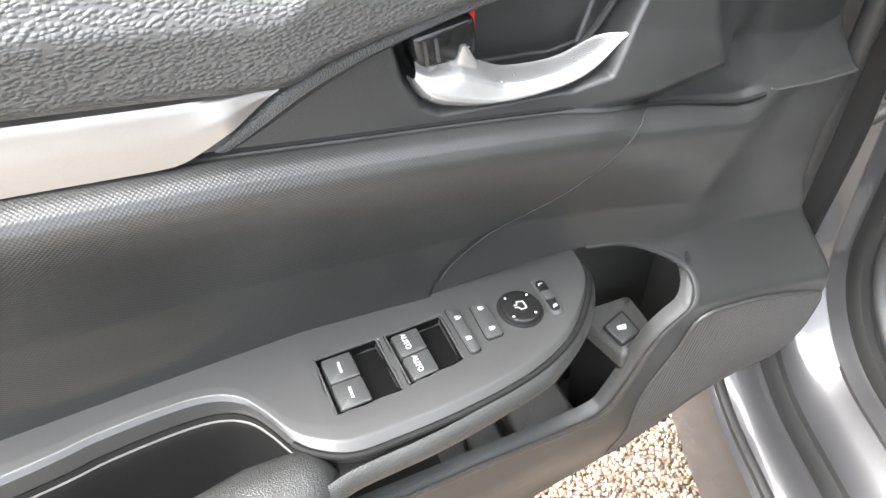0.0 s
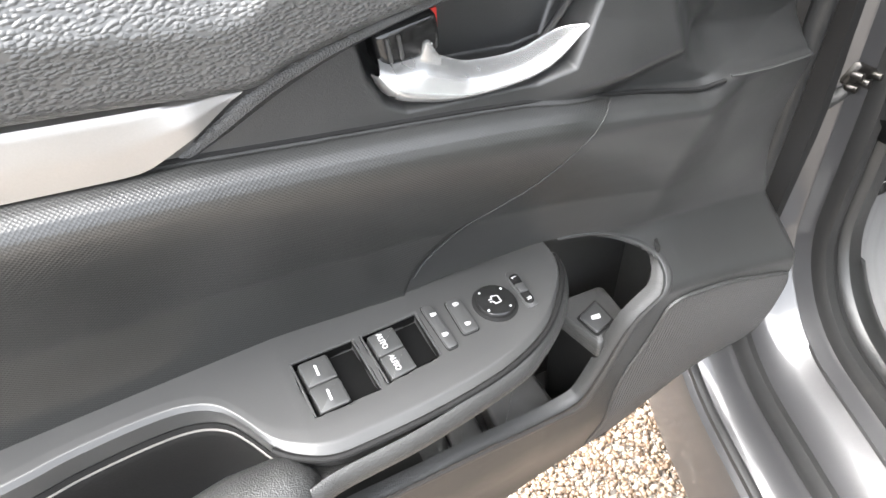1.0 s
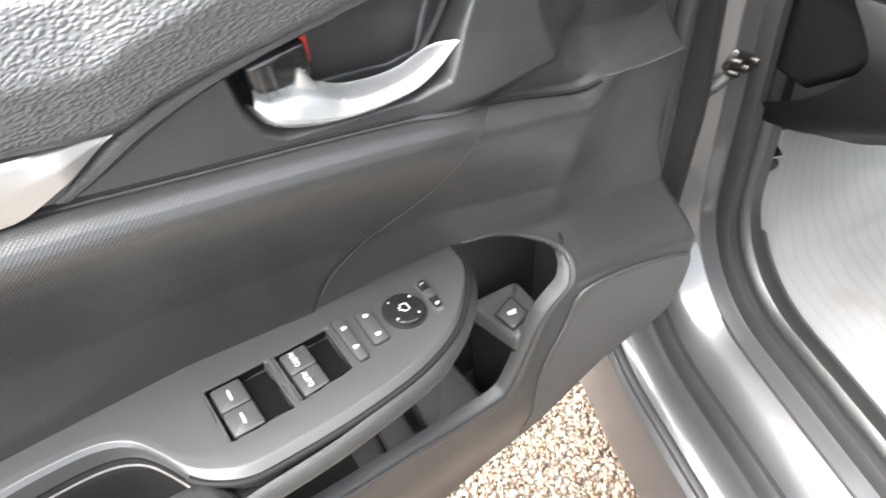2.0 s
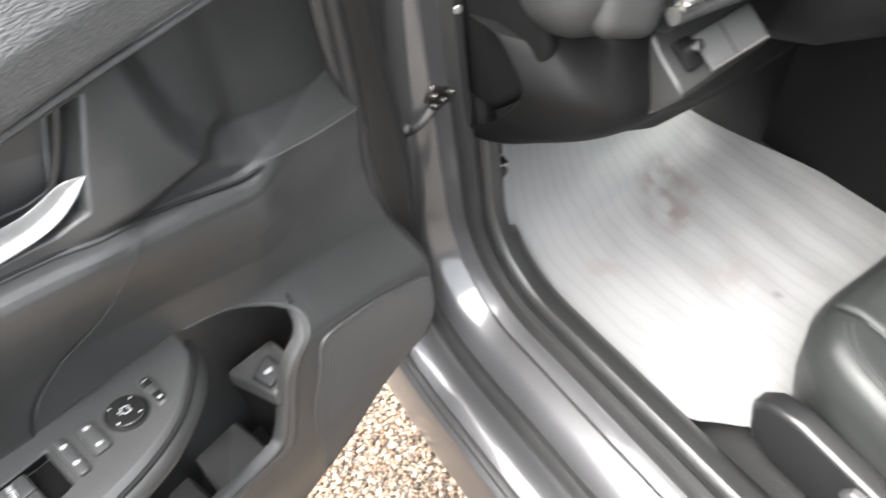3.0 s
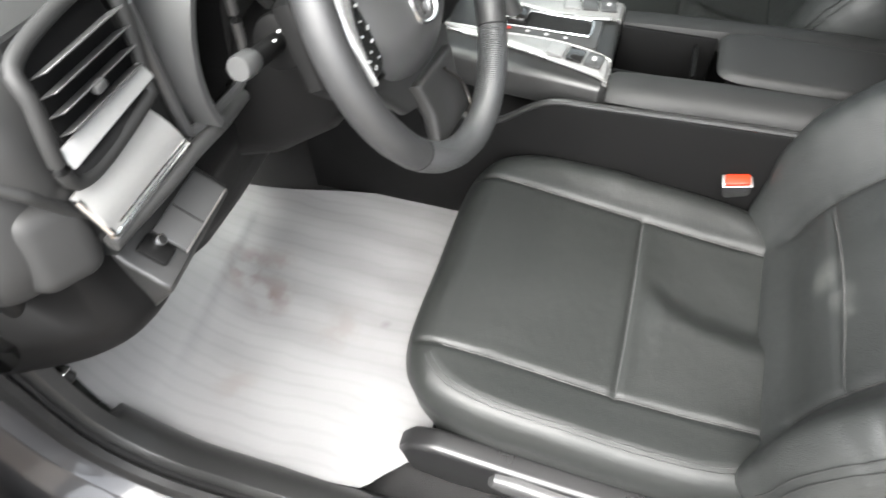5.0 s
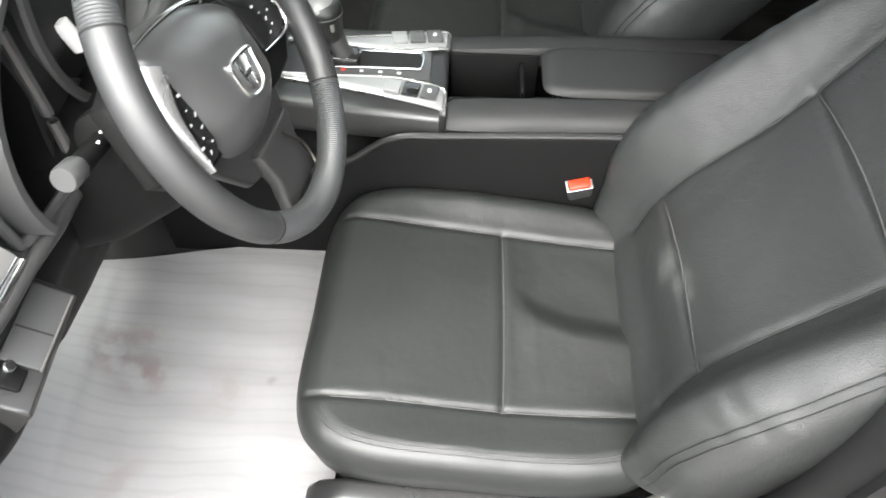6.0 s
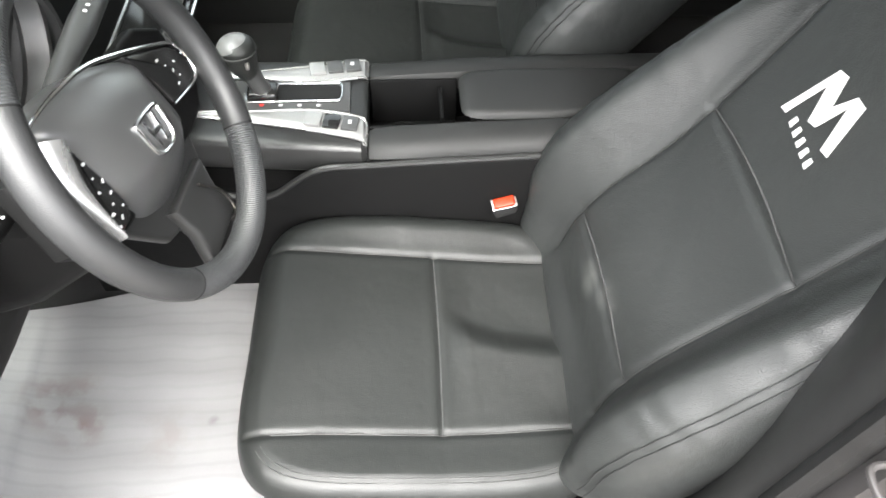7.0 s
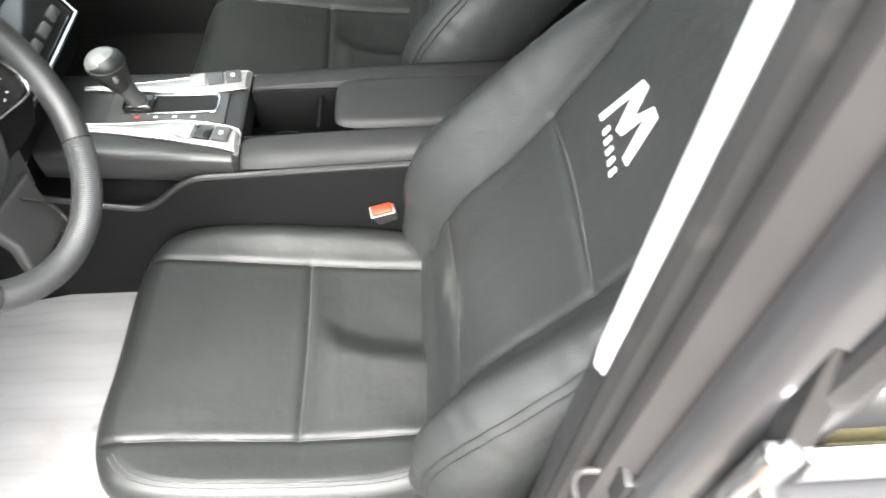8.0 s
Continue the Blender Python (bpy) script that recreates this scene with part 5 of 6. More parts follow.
def dash_rows(profile, n, x0=-0.748):
    q = curve(profile, n)
    rows = []
    for x in np.r_[np.linspace(x0, -0.69, 44), np.linspace(-0.68, 0.70, 90)]:
        k = np.clip((-0.70 - x) / 0.078, 0, 1)
        side = step(-0.30, -0.10, x)
        rows.append(np.c_[np.full(n, x), q[:, 0] + 0.11 * k ** 2.2 + 0.10 * side * step(0.99, 0.80, q[:, 1]), q[:, 1] - 0.03 * k ** 2 * step(0.75, 1.05, q[:, 1])])
    return np.array(rows)


bm = sheet(dash_rows([(0.66, 1.075), (0.56, 1.068), (0.50, 1.045), (0.475, 1.01), (0.468, 0.965), (0.472, 0.945), (0.478, 0.89), (0.464, 0.879), (0.465, 0.866), (0.50, 0.858), (0.53, 0.858)], 90))
CUBBY = [(-0.556, 0.892), (-0.545, 0.880), (-0.48, 0.872), (-0.455, 0.878), (-0.44, 0.90), (-0.44, 1.035), (-0.565, 1.035)]
mids = np.array([f.calc_center_median()[:] for f in bm.faces])
cut = (inside(CUBBY, mids[:, 0], mids[:, 2]) > 0) & (mids[:, 1] < 0.52) | (mids[:, 0] < -0.694) & (mids[:, 2] < 0.925 + 1.9 * (-0.70 - mids[:, 0]))
bmesh.ops.delete(bm, geom=[f for f, c in zip(list(bm.faces), cut) if c], context="FACES")
part("dash_shell", bm, DASHSKIN, dash, "dark grey grained dashboard moulding")
rows = dash_rows([(0.53, 0.864), (0.492, 0.858), (0.488, 0.84), (0.49, 0.80), (0.50, 0.765), (0.54, 0.70), (0.60, 0.645), (0.64, 0.615), (0.70, 0.612)], 50, -0.766)
low = np.interp(rows[..., 0], [-0.78, -0.71, -0.625, -0.53, -0.45, -0.35, 0.7], [0.64, 0.63, 0.585, 0.548, 0.512, 0.503, 0.503])
rows[..., 2] = np.where(rows[..., 2] < 0.765, 0.765 - (0.765 - rows[..., 2]) * (0.765 - low) / 0.15, rows[..., 2])
tuck = step(-0.722, -0.742, rows[..., 0])
rows[..., 1] += 0.05 * tuck * step(0.78, 0.84, rows[..., 2])
rows[..., 2] = np.minimum(rows[..., 2], 0.87 - 0.045 * tuck)
rows[..., 1] -= 0.030 * np.exp(-((rows[..., 0] + 0.67) / 0.075) ** 2 - ((rows[..., 2] - 0.755) / 0.055) ** 2)
part_x = np.linspace(-0.690, -0.746, 30)
part_k = np.clip((-0.70 - part_x) / 0.078, 0, 1)
part_z = 0.925 + 1.9 * (-0.70 - part_x)
part_y = np.interp(part_z, [0.879, 0.89, 0.945, 0.965, 1.01, 1.045], [0.464, 0.478, 0.472, 0.468, 0.475, 0.50]) + 0.11 * part_k ** 2.2
part("parting_edge", tube(np.c_[part_x, part_y + 0.002, part_z + 0.004 - 0.03 * part_k ** 2 * step(0.75, 1.05, part_z)], 0.006, 12), DASHSKIN, dash)
part("knee_panel", sheet(rows), BLACK, dash, "black knee panel")
part("side_cover", prism([(0.685, 0.70), (0.685, 0.955), (0.60, 0.955), (0.575, 0.90), (0.562, 0.865), (0.548, 0.83), (0.556, 0.79), (0.59, 0.745), (0.63, 0.705)], 0.03, 0.011, 5, Matrix(((0, 0, 1, -0.753), (1, 0, 0, 0), (0, 1, 0, 0), (0, 0, 0, 1)))), BLACK, dash, "black cover on the end of the dashboard")
part("pillar_plinth", block(0.075, 0.08, 0.05, 0.010, 4, pose(-0.722, 0.630, 0.975, 0, 8, -18)), DARK, dash, "dark foot of the pillar trim")
part("cubby", loft([[(x, 0.585 - 0.0 * z, z) for x, z in CUBBY], [(x, 0.475, z) for x, z in CUBBY]], caps=False), BLACK, dash, "dark recess beside the instruments")
part("cubby_back", prism([(x, z) for x, z in CUBBY], 0.004, 0, 1, Matrix(((1, 0, 0, 0), (0, 0, 1, 0.583), (0, 1, 0, 0), (0, 0, 0, 1)))), BLACK, dash)
part("cubby_rim", tube(curve([(-0.567, 0.466, 1.03), (-0.558, 0.468, 0.90), (-0.546, 0.466, 0.880), (-0.48, 0.464, 0.871), (-0.453, 0.464, 0.876), (-0.438, 0.466, 0.90), (-0.438, 0.466, 1.03)], 50), 0.006, 8), SMOOTH, dash)
a_, b_ = np.meshgrid(np.linspace(-math.pi / 2, math.pi / 2, 28), np.linspace(-math.pi, math.pi, 49), indexing="ij")
power = lambda q: np.sign(q) * abs(q) ** 0.75
bulb = np.stack([0.050 * power(np.cos(a_)) * power(np.cos(b_)), 0.064 * power(np.cos(a_)) * power(np.sin(b_)), 0.066 * power(np.sin(a_))], -1)
part("dash_end", sheet(bulb), DASHSKIN, dash, "rounded end of the dashboard", m=pose(-0.720, 0.553, 0.910, -14, 6, -20))
part("trim_end", block(0.064, 0.058, 0.082, 0.019, 6, pose(-0.712, 0.503, 0.900, -12, 10, -24)), DASHSKIN, dash, "rounded end cap of the dashboard trim")
part("cap_groove", tube(curve([(-0.700, 0.508, 0.933), (-0.722, 0.520, 0.929), (-0.744, 0.528, 0.920)], 16), 0.0022, 6), DARK, dash)

sil = [(-0.697, 0.940), (-0.6915, 0.893), (-0.574, 0.889), (-0.592, 0.944)]
F = lambda x, z, lift=0.0: (x, 0.474 - lift + 0.006 * (0.92 - z) / 0.03 * -1, z)
g = np.array([[[*F(*((np.array(sil[0]) * (1 - a) + np.array(sil[3]) * a) * (1 - b) + (np.array(sil[1]) * (1 - a) + np.array(sil[2]) * a) * b), 0.006 + 0.006 * math.sin(b * math.pi))] for b in np.linspace(0, 1, 12)] for a in np.linspace(0, 1, 16)])
PANEL = material("bright_satin_panel", (0.50, 0.50, 0.485), 0.34, metal=0.6, spread=0.03)
part("silver_panel", sheet(g, 0.006), PANEL, dash, "satin silver trim panel")
part("silver_edge", tube(resample(np.array([F(-0.575, 0.889, 0.013), F(-0.692, 0.892, 0.013), F(-0.698, 0.940, 0.013)]), 40), 0.0034, 8), CHROME, dash, "bright trim edge")
part("silver_line", tube(resample(np.array([F(-0.578, 0.897, 0.0145), F(-0.682, 0.900, 0.0145)]), 24), 0.0016, 8), CHROME, dash)
part("trim_lip", tube([(-0.695, 0.461, 0.884), (-0.62, 0.456, 0.879), (-0.575, 0.455, 0.878), (-0.52, 0.456, 0.868), (-0.47, 0.46, 0.862)], 0.008, 10), GRAIN, dash)
# side vent
# solid black block stands for the shaded vent opening
part("vent_shade_block", block(0.10, 0.012, 0.10, 0.004, 2, pose(-0.630, 0.474, 1.008, -12, 6, 0)), BLACK, dash)
part("vent_plate", block(0.108, 0.005, 0.017, 0.002, 2, pose(-0.640, 0.455, 0.982, -40, -1, 0)), TRIMGREY, dash, "bright grey plate under the vent")
# dark bar drawn for the shade between plate and silver panel
part("trim_shadow_gap", tube([(-0.695, 0.464, 0.957), (-0.64, 0.461, 0.959), (-0.588, 0.461, 0.958)], 0.0085, 10), DARK, dash)
vent = part("vent_frame", tube(curve([(-0.692, 0.458, 0.957), (-0.69, 0.458, 1.03), (-0.672, 0.47, 1.055), (-0.58, 0.472, 1.058), (-0.572, 0.466, 1.03), (-0.588, 0.458, 0.972), (-0.60, 0.455, 0.962)], 60, True), 0.0065, 10, True), DASHSKIN, dash, "grey vent surround")
for k in range(4):
    part("vent_slat", block(0.088, 0.020, 0.0016, 0.0005, 1, pose(-0.632 - 0.002 * (2 - k), 0.458, 0.992 + 0.016 * k, -28, 3, 0)), SMOOTH, vent)
part("vent_tab", block(0.012, 0.008, 0.008, 0.002, 2, pose(-0.64, 0.450, 1.009)), SMOOTH, vent)
# lower switch box
box_side = [(0.440, 0.811), (0.448, 0.818), (0.476, 0.838), (0.484, 0.850), (0.53, 0.852), (0.53, 0.76), (0.475, 0.762), (0.446, 0.797), (0.440, 0.804)]
box = part("switch_box", prism(box_side, 0.130, 0.004, 3, Matrix(((0, 0, 1, -0.685), (1, 0, 0.06, 0), (0, 1, 0.02, 0), (0, 0, 0, 1)))), PLASTIC, dash, "black sloping switch ledge")
BM = Matrix.Translation((-0.613, 0.4605, 0.8285)) @ pose(0, 0, 0, 37, 0, 2)
part("box_cover", block(0.082, 0.036, 0.004, 0.0015, 2, BM @ pose(0.008, -0.002, 0.002)), SMOOTH, box, "flat blank switch cover")
part("cover_gap", block(0.0012, 0.034, 0.0012, 0, 1, BM @ pose(0.002, -0.002, 0.0042)), DARK, box)
part("cover_edge", tube([BM @ Vector((x, -0.0205, 0.0035)) for x in np.linspace(-0.034, 0.048, 12)], 0.0012, 6), SILVER, box)
part("knob_seat", block(0.022, 0.030, 0.005, 0.003, 2, BM @ pose(-0.046, 0.004, 0.001)), BLACK, box)
part("dimmer_knob", disc(0.006, 0.010, 0.0015, 18, BM @ pose(-0.040, 0.008, 0.003, 20, 0, 0)), CHROME, box, "small bright dimmer knob")
part("knob_face", disc(0.004, 0.002, 0.0008, 12, BM @ pose(-0.040, 0.0045, 0.0125, 20, 0, 0)), DARK, box)
part("instrument_hood", sheet(np.array([[(-0.36 + 0.19 * math.cos(a), y, 0.93 + (0.155 + 0.1 * (y - 0.44)) * math.sin(a)) for a in np.linspace(-0.3, math.pi + 0.3, 30)] for y in np.linspace(0.44, 0.60, 6)]), 0.008), SMOOTH, dash)
part("instrument_face", block(0.34, 0.01, 0.17, 0.01, 2, pose(-0.36, 0.58, 0.99, -20, 0, 0)), GLOSS, dash, "dark instrument display")
turn = np.linspace(0, 2 * math.pi, 48, endpoint=False)
collar = [[(-0.30 + r * math.cos(q), y, 1.0 + r * math.sin(q)) for q in turn] for r, y in ((0.128, 0.452), (0.127, 0.447), (0.118, 0.447), (0.112, 0.470), (0.103, 0.470), (0.094, 0.52))]
part("instrument_collar", loft(collar, caps=False), ARMTOP, dash, "stepped grey collar round the instruments")
part("display_mark", block(0.09, 0.002, 0.006, 0.0005, 1, pose(-0.30, 0.565, 0.97, -20, 0, 0)), RED, dash)
part("pale_tab", block(0.016, 0.012, 0.034, 0.003, 2, pose(-0.357, 0.462, 0.968, -20, 0, 0)), HEADLINER, dash, "small pale tab below the instruments")
# hood release lever
release = thing("bonnet_release", "black bonnet release lever with a chrome piece for its glint", "lever", pose(-0.708, 0.668, 0.575))
part("lever", block(0.014, 0.034, 0.022, 0.006, 3, pose(0, 0.008, -0.014, 30, 0, 0)), DARK, release)
# chrome block stands for the glint on the lever
part("lever_glint", block(0.014, 0.016, 0.004, 0.0015, 2, pose(0.0, 0, 0.002, 20, 0, 0)), CHROME, release)
# centre stack
stack = thing("centre_stack", "black centre stack with silver framed climate controls", "control panel")
part("stack_body", loft([[(-0.15, 0.60, 0.62), (0.16, 0.60, 0.62), (0.16, 0.41, 0.69), (-0.15, 0.41, 0.69)], [(-0.16, 0.60, 0.77), (0.17, 0.60, 0.77), (0.17, 0.395, 0.768), (-0.16, 0.395, 0.768)], [(-0.17, 0.62, 1.06), (0.18, 0.62, 1.06), (0.18, 0.555, 1.06), (-0.17, 0.555, 1.06)]]), BLACK, stack)
cs = pose(0.01, 0.408, 0.808, 60, 0, 0)
part("climate_panel", block(0.26, 0.09, 0.01, 0.004, 2, cs), GLOSS, stack)
part("climate_frame", tube([(cs @ Vector(p)) for p in ((-0.135, -0.05, 0.006), (0.135, -0.05, 0.006), (0.135, 0.05, 0.006), (-0.135, 0.05, 0.006), (-0.135, -0.05, 0.006))], 0.004, 8), CHROME, stack, "bright chrome frame")
for k in range(5):
    part("climate_button", block(0.03, 0.016, 0.008, 0.002, 2, cs @ pose(-0.09 + 0.045 * k, -0.02, 0.006)), SMOOTH, stack)
part("climate_light", block(0.008, 0.004, 0.001, 0, 1, cs @ pose(-0.09, -0.02, 0.0105)), GREEN, stack)

# ---- steering column and wheel ----
C = Vector((-0.360, 0.300, 0.945))
WM = Matrix.Translation(C) @ pose(0, 0, 0, 90 - 25, 0, 0) @ pose(0, 0, 0, 0, 0, -14)
column = thing("steering_column", "black steering column shroud with two stalks", "steering column")
def ring(y, cx, cz, rx, rz, k=24, p=3.0):
    return [(cx + rx * math.copysign(abs(math.cos(a)) ** (2 / p), math.cos(a)), y, cz + rz * math.copysign(abs(math.sin(a)) ** (2 / p), math.sin(a))) for a in np.arange(k) * 2 * math.pi / k]
part("shroud", loft([ring(0.355, -0.355, 0.885, 0.065, 0.065), ring(0.39, -0.355, 0.86, 0.09, 0.085), ring(0.46, -0.36, 0.825, 0.10, 0.095), ring(0.56, -0.36, 0.80, 0.11, 0.10)]), BLACK, column)
part("stalk_boss", disc(0.028, 0.05, 0.006, 24, pose(-0.43, 0.398, 0.925, 0, -70, 0)), BLACK, column)
st = part("light_stalk", tube([(-0.42, 0.40, 0.925), (-0.47, 0.398, 0.942), (-0.508, 0.396, 0.953), (-0.526, 0.395, 0.959)], [0.008, 0.0088, 0.0096, 0.0098], 16), BLACK, column, "light switch stalk")
part("stalk_knob", tube([(-0.525, 0.395, 0.9588), (-0.528, 0.395, 0.960), (-0.545, 0.395, 0.9655), (-0.549, 0.395, 0.967)], [0.0098, 0.0115, 0.0120, 0.0106], 20), SMOOTH, st)
for k in range(3):
    part("stalk_mark", block(0.0026, 0.0026, 0.001, 0, 1, pose(-0.497 + 0.010 * k, 0.387, 0.961 + 0.003 * k, 0, -18, 0)), PRINT, st)
st2 = part("wiper_stalk", tube([(-0.32, 0.40, 0.950), (-0.27, 0.40, 0.953), (-0.21, 0.398, 0.955), (-0.15, 0.396, 0.957)], [0.011, 0.013, 0.016, 0.014], 16), SMOOTH, column, "wiper switch stalk")
for k in range(3):
    part("stalk_mark", block(0.004, 0.004, 0.001, 0, 1, pose(-0.205 + 0.012 * k, 0.390, 0.9705, 20, 0, 0)), PRINT, st2)

wheel = thing("steering_wheel", "black leather three-spoke steering wheel with silver trim", "steering wheel", WM)
RW = 0.170
n = 120


def rim_arc(a0, a1, n=40, r=0.0165, rad=RW):
    a = np.radians(np.linspace(a0, a1, n))
    return tube(np.c_[rad * np.cos(a), rad * np.sin(a) * 1.0, np.zeros(n)], r, 16, flat=1.12)


HUB = material("smooth_airbag_skin", (0.05, 0.0502, 0.0505), 0.30, bump="noise", scale=1600, depth=0.12, spread=0.08, spec=0.8)
WRIB = material("ribbed_leather", (0.035, 0.036, 0.037), 0.36, spread=0.1)
rt = WRIB.node_tree
rg, rm, rs, rb = (rt.nodes.new(k) for k in ("ShaderNodeTexGradient", "ShaderNodeMath", "ShaderNodeMath", "ShaderNodeBump"))
rg.gradient_type, rm.operation, rs.operation = "RADIAL", "MULTIPLY", "SINE"
rm.inputs[1].default_value = 2 * math.pi * 350
rb.inputs["Strength"].default_value, rb.inputs["Distance"].default_value = 0.6, 0.001
rt.links.new(rt.nodes.new("ShaderNodeTexCoord").outputs["Object"], rg.inputs[0])
rt.links.new(rg.outputs["Fac"], rm.inputs[0])
rt.links.new(rm.outputs[0], rs.inputs[0])
rt.links.new(rs.outputs[0], rb.inputs["Height"])
rt.links.new(rb.outputs[0], rt.nodes["Principled BSDF"].inputs["Normal"])
WLEA = material("wheel_leather", (0.02, 0.0204, 0.0208), 0.42, bump="pebbles", scale=950, depth=0.2, spread=0.1)
for a0, a1, mat_, lab in ((-33, 33, WLEA, ""), (33, 147, WRIB, "ribbed grip"), (147, 230, WLEA, ""), (230, 327, WRIB, "ribbed grip")):
    part("rim", rim_arc(a0 + 0.25, a1 - 0.25, max(8, int((a1 - a0) / 2))), mat_, wheel, lab)
for a in (33, 147, 230, 327):
    part("rim_joint", rim_arc(a - 0.35, a + 0.35, 3, 0.0167), DARK, wheel)
hub = [(-0.06, 0.071), (-0.006, 0.070), (0.045, 0.057), (0.072, 0.045), (0.078, 0.020), (0.082, -0.005), (0.084, -0.035), (0.072, -0.073), (0.035, -0.094), (0.0, -0.098), (-0.035, -0.094), (-0.072, -0.073), (-0.089, -0.03), (-0.100, 0.02), (-0.113, 0.053), (-0.104, 0.067)]
hp = curve(hub, 80, True)
rings = []
for s, h in ((1.0, -0.058), (1.0, -0.034), (0.985, -0.026), (0.95, -0.019), (0.88, -0.012), (0.78, -0.0065), (0.64, -0.002), (0.48, 0.0005), (0.3, 0.0018), (0.05, 0.002)):
    rings.append([(x * s, -0.011 * (1 - s) + y * s, h - 0.45 * max(0, -0.028 - y * s) - 0.06 * max(0, x * s - 0.03)) for x, y in hp])
part("airbag_cover", loft(rings), HUB, wheel, "black airbag cover")
em = part("emblem", tube([(x, y - 0.011, 0.0035) for x, y in curve([(-0.021, 0.018), (0.021, 0.018), (0.025, 0.009), (0.018, -0.019), (-0.018, -0.019), (-0.025, 0.009)], 40, True)], 0.0024, 8, True), CHROME, wheel, "chrome framed emblem shape")
for s in (-1, 1):
    part("emblem_bar", block(0.005, 0.031, 0.003, 0.001, 2, pose(s * 0.0095, -0.011, 0.003, 0, 0, s * -9)), CHROME, em)
part("emblem_bar", block(0.02, 0.006, 0.003, 0.001, 2, pose(0, -0.012, 0.003)), CHROME, em)
part("top_trim", tube(curve([(-0.122, 0.058, -0.020), (-0.105, 0.068, -0.014), (-0.06, 0.0725, -0.012), (-0.006, 0.0712, -0.011), (0.06, 0.0555, -0.011), (0.135, 0.032, -0.011), (0.150, 0.022, -0.012), (0.158, 0.006, -0.012), (0.157, -0.011, -0.012), (0.148, -0.0185, -0.012), (0.131, -0.0205, -0.013), (0.084, -0.0195, -0.015)], 90), np.interp(np.linspace(0, 1, 90), [0, 0.2, 0.6, 1], [0.0012, 0.0026, 0.0024, 0.0014]), 8), CHROME, wheel, "chrome line over the hub and round the switch pad")
for s in (-1, 1):
    q = 1 if s > 0 else -1
    sp = [(s * 0.07, 0.060), (s * 0.12, 0.064), (s * 0.165, 0.045), (s * 0.168, -0.03), (s * 0.14, -0.052), (s * 0.10, -0.060), (s * 0.07, -0.060)]
    spoke = part("spoke", prism(sp[::q], 0.022, 0.006, 3, pose(0, 0, -0.046)), BLACK, wheel)
    if s > 0:
        pad_line = rounded([(0.052, 0.054), (0.135, 0.029), (0.149, 0.018), (0.155, 0.004), (0.154, -0.009), (0.146, -0.0165), (0.128, -0.0185), (0.080, -0.0175), (0.074, 0.012)][::-1], 0.004)
        pad_ = part("switch_pad", prism(pad_line, 0.018, 0.003, 3, pose(0, 0, -0.030)), GLOSS, spoke, "gloss black switch pad")
        spots = [(0.100, 0.026), (0.108, 0.016), (0.116, 0.006), (0.122, -0.003), (0.110, -0.008), (0.128, 0.012)]
        lift_ = -0.0115
    else:
        outer = curve([(-0.133, 0.058), (-0.1455, 0.030), (-0.1475, 0.004), (-0.1385, -0.047)], 24)
        inner = curve([(-0.105, 0.042), (-0.117, 0.020), (-0.1255, -0.002), (-0.1315, -0.046)], 24)
        g = [[(*(a_ * (1 - f) + b_ * f), -0.003 + 0.010 * math.sin(f * math.pi) ** 0.7) for f in np.linspace(0, 1, 8)] for a_, b_ in zip(outer, inner)]
        part("spoke_trim", sheet(np.array(g)[::q], -0.006), SATIN, spoke, "satin silver spoke trim")
        pad_line = rounded([(-0.102, 0.034), (-0.094, -0.002), (-0.091, -0.036), (-0.100, -0.046), (-0.127, -0.048), (-0.124, -0.022), (-0.117, 0.010)], 0.004)
        pad_ = part("switch_pad", prism(pad_line, 0.016, 0.003, 3, pose(0, 0, -0.022)), GLOSS, spoke, "gloss black switch pad")
        spots = [(-0.103, 0.018), (-0.106, 0.004), (-0.098, -0.004), (-0.112, -0.008), (-0.100, -0.016), (-0.108, -0.024), (-0.117, -0.030), (-0.099, -0.032), (-0.110, -0.038), (-0.120, -0.042)]
        lift_ = -0.0055
    for k, (x, y) in enumerate(spots):
        part("switch_mark", block(0.0046 - 0.0022 * (k % 2), 0.0013 + 0.0012 * (k % 3 == 0), 0.0008, 0.0002, 1, pose(x, y, lift_, 0, 0, 25 * (k % 3))), PRINT, pad_)
part("lower_spoke", prism([(-0.034, -0.088), (-0.024, -0.128), (-0.034, -0.164), (0.066, -0.154), (0.054, -0.122), (0.066, -0.080)], 0.018, 0.006, 3, pose(0, 0, -0.036)), PLASTIC, wheel)
part("spoke_accent", tube(curve([(0.026, -0.094, -0.016), (0.048, -0.118, -0.014), (0.052, -0.140, -0.013), (0.046, -0.151, -0.012), (0.030, -0.152, -0.012)], 24), 0.0020, 8), STEEL, wheel, "dull silver accent line")
part("lower_bridge", prism([(-0.112, -0.046), (0.10, -0.05), (0.075, -0.100), (0.0, -0.118), (-0.050, -0.110)][::-1], 0.016, 0.006, 3, pose(0, 0, -0.046)), PLASTIC, wheel)

